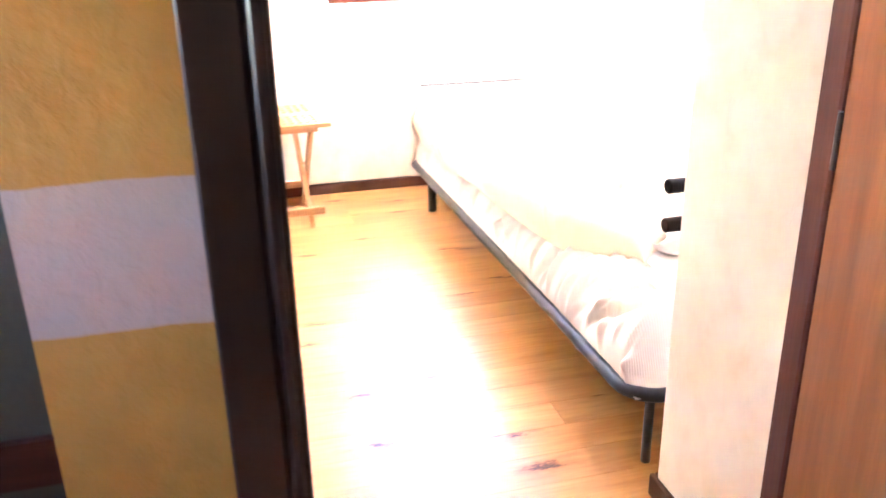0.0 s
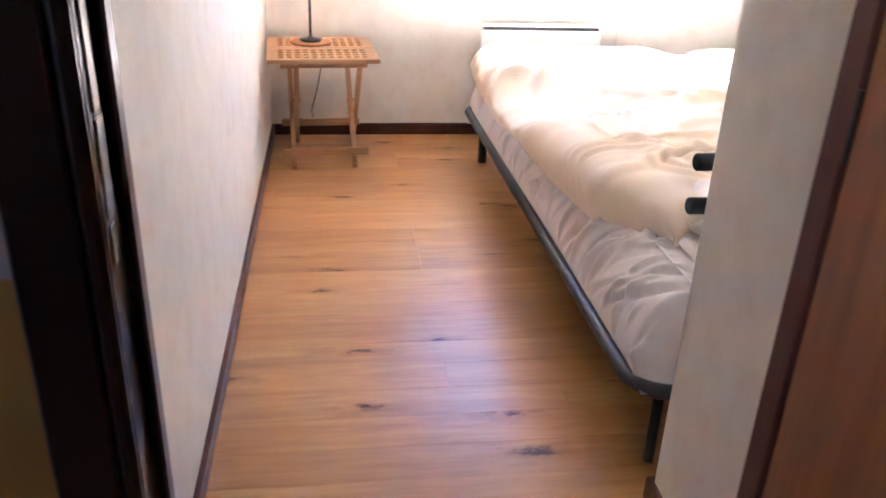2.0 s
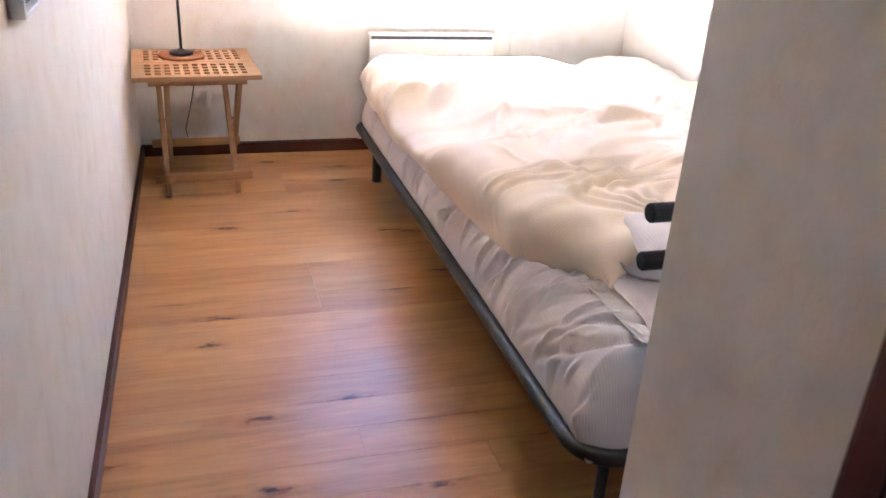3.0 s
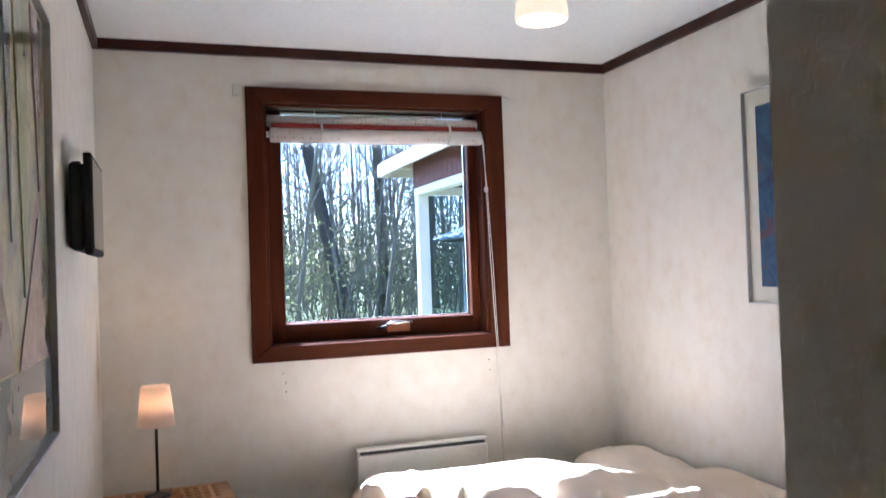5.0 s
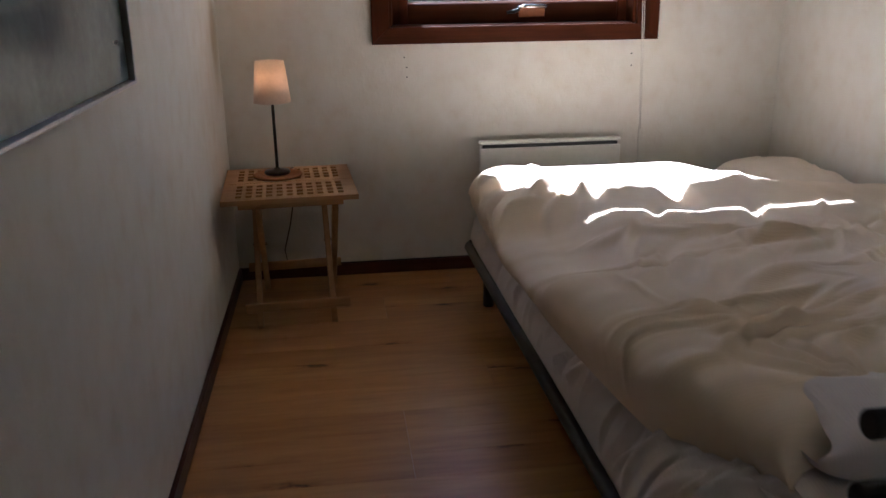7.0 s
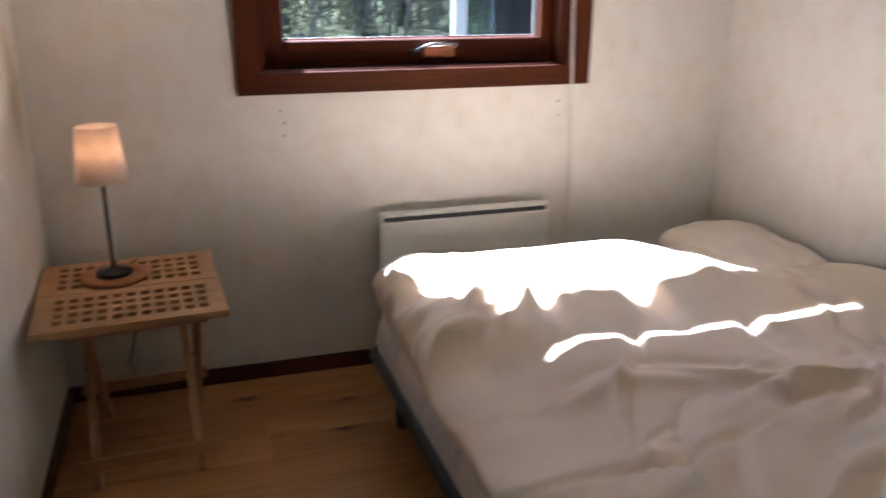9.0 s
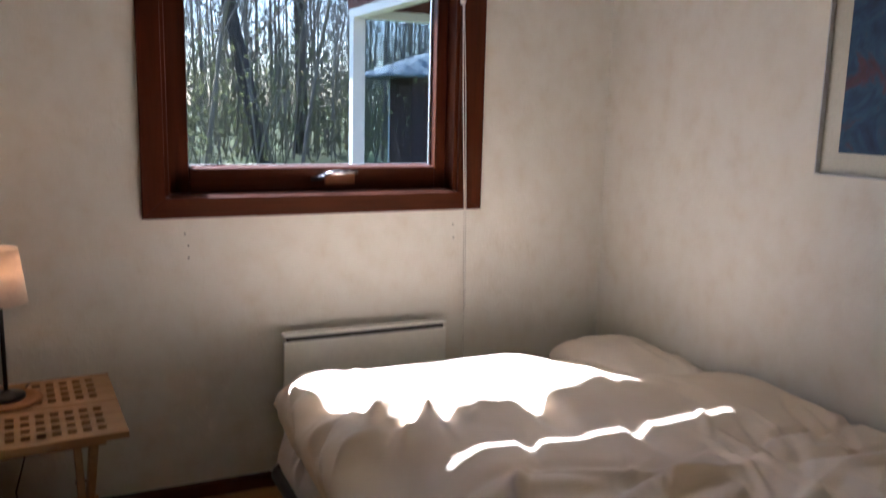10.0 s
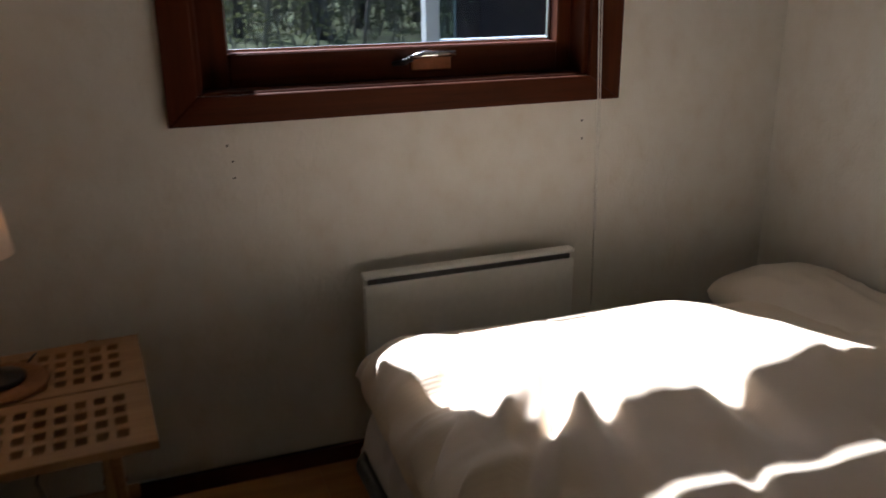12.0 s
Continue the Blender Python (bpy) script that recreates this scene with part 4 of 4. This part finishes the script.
# ---- pictures and the small screen ----
def framed(name, label, wall_x, side, y0, y1, z0, z1, frame_mat, art_mat, mount, rim, shapes=()):
    """A framed picture on a wall at wall_x; side is +1 where it faces +x."""
    p = thing(name, (wall_x, (y0 + y1) / 2, z0), label, "picture")

    def bx(a, b, *r):
        lo, hi = sorted((wall_x + side * a, wall_x + side * b))
        return (lo, hi, *r)
    for b in (bx(0.002, 0.027, y0, y0 + rim, z0, z1), bx(0.002, 0.027, y1 - rim, y1, z0, z1), bx(0.002, 0.027, y0 + rim, y1 - rim, z0, z0 + rim), bx(0.002, 0.027, y0 + rim, y1 - rim, z1 - rim, z1)):
        part("frame", boxes(b, bevel=0.0015), frame_mat, p)
    part("mount", boxes(bx(0.004, 0.010, y0 + rim, y1 - rim, z0 + rim, z1 - rim)), M_MAT if mount else art_mat, p)
    if mount:
        part("print", boxes(bx(0.010, 0.0125, y0 + mount, y1 - mount, z0 + mount, z1 - mount)), art_mat, p, "dark blue abstract print")
    for shape, colour in shapes:
        bm = bmesh.new()
        top = [bm.verts.new((wall_x + side * 0.0125, y, z)) for y, z in shape]
        low = [bm.verts.new((wall_x + side * 0.010, y, z)) for y, z in shape]
        bm.faces.new(top)
        for i in range(len(top)):
            bm.faces.new((top[i - 1], top[i], low[i], low[i - 1]))
        part("painted_shape", bm, colour, p)



def art_paint(name, colour):
    return painting_material(name, [(0.3, tuple(c * 0.7 for c in colour)), (0.7, tuple(min(1, c * 1.2) for c in colour))], 6, 1.2)


TEAL, RUST, OLIVE, PINK = art_paint("teal_paint", (0.15, 0.19, 0.18)), art_paint("rust_paint", (0.22, 0.09, 0.08)), art_paint("olive_paint", (0.38, 0.38, 0.16)), art_paint("pink_paint", (0.42, 0.27, 0.25))
ART = [(((-2.38, 1.03), (-1.57, 1.03), (-1.57, 1.20), (-2.38, 1.22)), TEAL), (((-2.37, 1.225), (-2.02, 1.215), (-2.16, 1.40), (-2.35, 1.46)), RUST),
       (((-1.98, 1.21), (-1.60, 1.21), (-1.72, 1.50)), PINK), (((-2.30, 1.94), (-2.20, 1.47), (-2.10, 1.94)), OLIVE), (((-1.98, 1.94), (-1.90, 1.34), (-1.80, 1.94)), OLIVE),
       (((-1.76, 1.94), (-1.69, 1.56), (-1.62, 1.94)), PINK), (((-2.08, 1.90), (-2.03, 1.44), (-2.00, 1.90)), TEAL), (((-1.66, 1.105), (-1.62, 1.105), (-1.62, 1.115), (-1.66, 1.115)), M_MAT)]
framed("framed_painting", "large muted abstract painting with a glossy glazed surface", 0.0, 1, -2.39, -1.56, 1.02, 1.965, M_ALU, M_PIC_WARM, 0, 0.008, ART)
framed("framed_print", "dark blue abstract print in a cream mount", W, -1, -1.66, -1.045, 1.190, 1.99, M_ALU, M_PIC_BLUE, 0.064, 0.005)


def wall_screen():
    s = thing("small_television", (0.035, -0.95, 1.437), "small black flat television on a wall bracket", "television")
    part("panel", boxes((0.052, 0.074, -1.15, -0.75, 1.437, 1.722), bevel=0.004), M_GRIP, s)
    part("screen", boxes((0.074, 0.0755, -1.135, -0.765, 1.455, 1.708)), plain("dark_screen_glass", (0.01, 0.01, 0.011), 0.12, 0, 50, 0.1, 0.0), s, "dark glossy screen")
    part("back_shell", boxes((0.012, 0.052, -1.13, -0.78, 1.450, 1.700), bevel=0.010), M_GRIP, s)
    part("bracket", boxes((0.0, 0.012, -0.96, -0.84, 1.5, 1.64)), M_BLACK, s)


wall_screen()


# ---- blind at the top of the window ----
def dotted_cloth():
    m, n, l, b = material("dotted_blind_cloth")
    v = coords(n, l)
    vo = n.new("ShaderNodeTexVoronoi")
    vo.inputs["Scale"].default_value, vo.inputs["Randomness"].default_value = 55, 0.35
    l.new(v.outputs[0], vo.inputs["Vector"])
    r = ramp(n, l, vo.outputs["Distance"], [(0.14, (0.30, 0.16, 0.14)), (0.2, (0.72, 0.68, 0.64))])
    l.new(r.outputs[0], b.inputs["Base Color"])
    b.inputs["Roughness"].default_value = 0.85
    return m


def roller_blind():
    k = thing("rolled_blind", (1.19, 0.02, 1.935), "rolled-up white dotted blind with a red band", "blind")
    cloth = dotted_cloth()
    bm = bmesh.new()
    tube(bm, [(0.712, 0.015, 1.972), (1.2, 0.013, 1.968), (1.698, 0.015, 1.972)], 0.034, 20)
    part("cloth_roll", bm, cloth, k, "white cloth roll with small dots", True)
    bm = bmesh.new()
    tube(bm, [(0.700, 0.03, 2.035), (1.2, 0.03, 2.038), (1.684, 0.03, 2.035)], 0.026, 16)
    part("upper_fold", bm, cloth, k, "white folded cloth", True)
    m, n, l, b = material("red_checked_band")
    ck = n.new("ShaderNodeTexChecker")
    ck.inputs["Scale"].default_value = 140
    ck.inputs[1].default_value, ck.inputs[2].default_value = (0.36, 0.05, 0.035, 1), (0.16, 0.02, 0.015, 1)
    l.new(coords(n, l).outputs[0], ck.inputs["Vector"])
    l.new(ck.outputs[0], b.inputs["Base Color"])
    b.inputs["Roughness"].default_value = 0.9
    part("red_band", boxes((0.715, 1.675, -0.006, 0.012, 1.999, 2.022), bevel=0.003), m, k, "red checked band")
    part("roller_end", tube(bmesh.new(), [(0.692, 0.015, 1.972), (0.712, 0.015, 1.972)], 0.014, 12), M_CORD, k, smooth=True)
    for x in (0.93, 1.53):
        pts = [(x, 0.004 + 0.05 * math.sin(radians(a)) * -1, 1.985 + 0.045 * math.cos(radians(a))) for a in range(0, 181, 20)]
        part("tie_loop", tube(bmesh.new(), pts, 0.005, 8), M_CORD, k, "white cord loop", True)
        part("hook", tube(bmesh.new(), [(x - 0.02, 0.02, 2.055), (x - 0.02, 0.02, 2.10)], 0.003, 6), M_CHROME, k)
    bm = bmesh.new()
    tube(bm, [(1.688, -0.02, 1.995), (1.700, -0.025, 1.94), (1.704, -0.03, 1.74), (1.714, -0.030, 1.40), (1.732, -0.028, 0.99), (1.748, -0.016, 0.60), (1.752, -0.014, 0.36)], 0.0022, 6)
    part("pull_cord", bm, M_CORD, k, "thin white pull cord", True)
    bm = bmesh.new()
    tube(bm, [(1.692, -0.022, 1.99), (1.71, -0.026, 1.74), (1.726, -0.026, 1.40), (1.740, -0.026, 0.99), (1.754, -0.014, 0.60)], 0.0018, 6)
    part("pull_cord", bm, M_CORD, k, "", True)
    part("cord_toggle", lathe(bmesh.new(), [(0.004, 0.0), (0.010, 0.006), (0.011, 0.016), (0.008, 0.026), (0.003, 0.03)], (1.704, -0.03, 1.71), 14), M_CORD, k, "white plastic toggle", True)


roller_blind()
for x0, x1, z0 in ((0.553, 0.590, 2.135), (1.822, 1.850, 2.165)):
    solo("curtain_bracket", boxes((x0, x1, -0.012, 0.0, z0, z0 + (0.05 if x0 < 1 else 0.008)), bevel=0.002), M_MAT, "small cream curtain bracket screwed to the wall", "bracket")
for x, z in ((0.735, 0.925), (0.745, 0.885), (0.745, 0.845), (1.700, 0.92), (1.703, 0.87)):
    solo("screw_hole", tube(bmesh.new(), [(x, 0.0, z), (x, -0.0015, z)], 0.003, 8), M_SLOT, "small dark screw hole in the wallpaper", "hole")


# ---- outdoors ----
GZ = GROUND
bm = grid_mesh("g", lambda u, v: ((u - 0.5) * 500, -200 + v * 500, GZ + 0.5 * fold_noise((u - 0.5) * 500, v * 500, 0.05) * smooth01((-200 + v * 500 - 12) / 30)), 125, 125)
structure("ground", bm, M_GROUND, "mossy forest ground with patches of grass", "ground", True)
# unseen board, added to throw the dark band across the sunlit duvet
structure("eave", boxes((-2.0, 2.25, 0.93, 0.97, 2.72, 3.00)), M_WHITE, "unseen board added to shade a band of the bed", "eave")


def sunroom():
    s = thing("sunroom_wing", (3.4, 2.4, GZ), "red-boarded house wing with large white-framed windows", "house")
    X, Y = 2.47, 3.64
    part("corner_post", boxes((X, X + 0.10, Y - 0.10, Y, GZ, 2.02), bevel=0.004), M_WHITE, s, "white painted corner post")
    part("post", boxes((X + 1.42, X + 1.50, Y - 0.08, Y, 0.87, 2.02), bevel=0.004), M_WHITE, s)
    part("post", boxes((X, X + 0.09, 1.10, 1.19, GZ, 2.02), bevel=0.004), M_WHITE, s)
    part("end_sill", boxes((X + 0.10, X + 2.4, Y - 0.12, Y + 0.04, 0.82, 0.87), bevel=0.004), M_WHITE, s)
    part("knee_wall", boxes((X + 0.10, X + 2.4, Y - 0.08, Y - 0.01, GZ, 0.82), (X + 0.01, X + 0.08, OUT, Y - 0.1, GZ, 0.55)), M_REDWOOD, s)
    part("header", boxes((X - 0.005, X + 0.095, OUT, Y + 0.005, 2.02, 2.09), (X + 0.095, X + 2.4, Y - 0.095, Y + 0.005, 2.02, 2.09), bevel=0.003), M_WHITE, s)
    n = 26
    for i in range(n):
        y = Y - (i + 1) * 0.122
        part("board", boxes((X - 0.012, X + 0.012, y + 0.004, y + 0.118, 2.09, 2.36)), M_REDWOOD, s)
    part("gable_board", boxes((X + 0.012, X + 2.4, Y - 0.03, Y, 2.09, 2.36)), M_REDWOOD, s)
    part("pane", boxes((X + 0.10, X + 1.42, Y - 0.045, Y - 0.04, 0.87, 2.02)), M_FARGLASS, s).visible_shadow = False
    roof = part("roof", boxes((X - 0.16, X + 2.6, OUT, Y + 0.62, 2.365, 2.41)), M_DARK, s, "flat dark roof")
    part("fascia", boxes((X - 0.19, X - 0.16, OUT, Y + 0.62, 2.265, 2.385), bevel=0.003), M_WHITE, roof, "white painted fascia board")
    part("fascia", boxes((X - 0.16, X + 2.6, Y + 0.62, Y + 0.65, 2.265, 2.385), bevel=0.003), M_WHITE, roof)
    part("rafter_end", boxes((X - 0.155, X - 0.02, Y - 0.05, Y + 0.02, 2.27, 2.364)), M_WHITE, roof)


sunroom()


def hut():
    h = thing("garden_hut", (8.6, 15.3, GZ), "dark brown wooden garden hut with a low pitched roof", "hut")
    dark = wood("tarred_boards", (0.035, 0.016, 0.012), (0.07, 0.032, 0.024), 0.8, 2, 0.8)
    part("wall", boxes((7.53, 9.7, 14.6, 16.0, GZ, 2.02)), dark, h)
    for i in range(9):
        y = 14.62 + i * 0.155
        part("board", boxes((7.505, 7.53, y, y + 0.14, GZ, 2.0)), dark, h)
    part("corner_trim", boxes((7.495, 7.53, 16.02, 16.08, GZ, 2.0)), M_WHITE, h)
    bm = bmesh.new()
    vs = [bm.verts.new(p) for p in ((6.8, 14.0, 1.98), (10.4, 14.0, 1.98), (10.4, 16.7, 1.98), (6.8, 16.7, 1.98), (8.6, 15.3, 2.75), (6.8, 14.0, 2.03), (10.4, 14.0, 2.03), (10.4, 16.7, 2.03), (6.8, 16.7, 2.03))]
    for q in ((5, 6, 4), (6, 7, 4), (7, 8, 4), (8, 5, 4), (3, 2, 1, 0), (0, 1, 6, 5), (1, 2, 7, 6), (2, 3, 8, 7), (3, 0, 5, 8)):
        bm.faces.new([vs[i] for i in q])
    part("roof", bm, plain("weathered_shingle", (0.16, 0.18, 0.18), 0.9, 0, 12, 0.3, 0.4), h, "weathered grey shingle roof")

hut()
rng = random.Random(7)


def limb(bm, p, d, length, r, depth, sides, bend=0.25, twist=0.5):
    """A tapered limb that forks."""
    pts, rs = [p.copy()], [r]
    q, dd = p.copy(), d.normalized()
    steps = 4 if depth > 1 else 3
    for i in range(steps):
        dd = (dd + Vector((rng.uniform(-bend, bend), rng.uniform(-bend, bend), rng.uniform(-0.05, bend * 0.8)))).normalized()
        q = q + dd * (length / steps)
        pts.append(q.copy())
        rs.append(r * (1 - 0.75 * (i + 1) / steps))
    tube(bm, pts, rs, sides, False)
    if depth > 0:
        for i in range(1, len(pts)):
            for _ in range(2):
                a = rng.uniform(0, 2 * math.pi)
                side = Vector((math.cos(a), math.sin(a), rng.uniform(0.1, 0.9)))
                limb(bm, pts[i], (dd * 0.4 + side * twist * 1.6), length * rng.uniform(0.35, 0.6), rs[i] * 0.55 + 0.002, depth - 1, 3)


def clumps(bm, centre, spread, count, size):
    """Loose tufts of small blades."""
    for _ in range(count):
        c = Vector(centre) + Vector((rng.gauss(0, spread[0]), rng.gauss(0, spread[1]), rng.gauss(0, spread[2])))
        for _ in range(3):
            a = Vector((rng.uniform(-1, 1), rng.uniform(-1, 1), rng.uniform(-0.6, 0.6))).normalized() * size
            b = a.cross(Vector((rng.uniform(-1, 1), rng.uniform(-1, 1), rng.uniform(-1, 1)))).normalized() * size * 0.35
            bm.faces.new([bm.verts.new(c + v) for v in (-a - b, a * 0.2 - b, a, -a + b)])


def tall_pine(x, y, r, h, lean, label):
    t = thing("pine_tree", (x, y, GZ), label, "tree", "tall pines at the forest edge")
    bm = bmesh.new()
    pts = [(x + lean * h * k * (1 - 0.35 * k), y, GZ - 0.2 + (h + 0.2) * k) for k in [i / 14 for i in range(15)]]
    tube(bm, pts, [r * (1.25 if i == 0 else 1.0) * (1 - 0.62 * i / 14) for i in range(15)], 14)
    part("trunk", bm, M_BARK, t, "dark rough straight trunk", True)
    bm, nb = bmesh.new(), bmesh.new()
    for k in range(26):
        f = rng.uniform(0.2, 1.0)
        i = min(13, int(f * 14))
        p = Vector(pts[i]).lerp(Vector(pts[i + 1]), f * 14 - i)
        a = rng.uniform(0, 2 * math.pi)
        ln = rng.uniform(1.0, 2.6)
        d = Vector((math.cos(a), math.sin(a), rng.uniform(-0.2, 0.3)))
        limb(bm, p, d, ln, 0.035, 1, 4, 0.3)
        if f > 0.42:
            clumps(nb, p + d * ln * 0.7, (0.45, 0.45, 0.25), 26, 0.16)
    tagged(part("branches", bm, M_TWIG, t), kind="stuff")
    part("crown", nb, M_NEEDLE, t, "sparse dark green needles")


for row in ((5.27, 19.5, 0.21, 16, -0.24, "dark leaning pine at the forest edge"), (7.2, 23.0, 0.19, 18, -0.02, "straight dark pine at the forest edge"),
            (3.24, 21.0, 0.14, 17, 0.0, "slim straight pine at the forest edge"), (9.6, 25.0, 0.16, 18, 0.0, "slim straight pine at the forest edge"), (12.5, 24.0, 0.2, 18, 0.01, "straight dark pine at the forest edge")):
    tall_pine(*row)


def bare_tree(x, y, h, r, label):
    t = thing("bare_tree", (x, y, GZ), label, "tree", "leafless trees of the wood")
    bm = bmesh.new()
    limb(bm, Vector((x, y, GZ - 0.1)), Vector((rng.uniform(-0.1, 0.1), 0, 1)), h, r, 3, 6, 0.12, 0.35)
    part("limbs", bm, M_TWIG, t, "bare grey-brown limbs and twigs")


for i in range(44):
    bare_tree(rng.uniform(1.5, 15), rng.uniform(17, 30), rng.uniform(6, 13), rng.uniform(0.03, 0.065), "thin leafless tree in the wood")


def thicket():
    bm = bmesh.new()
    for _ in range(1100):
        x, y = rng.uniform(-6, 26), rng.uniform(16, 34)
        h = rng.uniform(1.2, 7.5)
        d = Vector((rng.uniform(-0.3, 0.3), rng.uniform(-0.2, 0.2), 1))
        limb(bm, Vector((x, y, GZ - 0.05)), d, h, rng.uniform(0.012, 0.03), 1, 3, 0.25)
    ob = link_mesh("undergrowth", bm, M_TWIG)
    tagged(ob, "bare brown stems and brushwood under the trees", "undergrowth", "", "stuff")
    bm = bmesh.new()
    for _ in range(170):
        x, y = rng.uniform(-8, 30), rng.uniform(21, 38)
        h = rng.uniform(1.6, 6.0)
        clumps(bm, (x, y, GZ + h * 0.45), (0.9, 0.9, h * 0.28), 150, 0.085)
    ob = link_mesh("evergreen_foliage", bm, M_NEEDLE)
    tagged(ob, "dark green foliage of young conifers in the wood", "foliage", "", "stuff")
    bm = bmesh.new()
    for _ in range(220):
        x, y = rng.uniform(-4, 20), rng.uniform(13, 30)
        clumps(bm, (x, y, GZ + rng.uniform(0.2, 2.5)), (0.5, 0.5, 0.5), 40, 0.05)
    ob = link_mesh("spring_leaves", bm, M_LEAF_DRY)
    tagged(ob, "small fresh leaves on the brushwood", "foliage", "", "stuff")
    bm = bmesh.new()
    for _ in range(260):
        x, y = rng.uniform(-30, 80), rng.uniform(36, 60)
        h = rng.uniform(5, 14)
        tube(bm, [(x, y, GZ - 0.1), (x + rng.uniform(-0.4, 0.4), y, GZ + h)], [rng.uniform(0.06, 0.13), 0.02], 5, False)
    ob = link_mesh("far_trunks", bm, M_BARK)
    tagged(ob, "distant dark trunks of the wood", "trees", "", "stuff")


thicket()


# ---- floor planks ----
def planks():
    pw = 0.118
    meshes = {}
    y = 0.064
    row = 0
    rnd = random.Random(3)
    while y > -5.5:
        x = -1.28 if y < HALL else 0.0
        end = 2.18 if y < HALL else W
        first = True
        while x < end - 0.02:
            ln = rnd.choice((0.6, 0.9, 1.2, 1.5)) if first else rnd.choice((1.2, 1.5, 1.8))
            first = False
            ln = round(min(ln, end - x), 3)
            key = ln
            if key not in meshes:
                bm = bmesh.new()
                box(bm, 0, ln - 0.0005, -pw + 0.0005, 0, -0.014, 0.0)
                top = [e for e in bm.edges if all(v.co.z > -0.001 for v in e.verts)]
                bmesh.ops.bevel(bm, geom=top, offset=0.0004, segments=1, affect="EDGES")
                bmesh.ops.recalc_face_normals(bm, faces=bm.faces)
                me = bpy.data.meshes.new("plank")
                bm.to_mesh(me)
                bm.free()
                me.materials.append(M_PLANK)
                meshes[key] = me
            ob = new("plank", meshes[key])
            ob.parent = floor
            ob.location = (x, y, 0)
            x += ln
        y -= pw
        row += 1


planks()
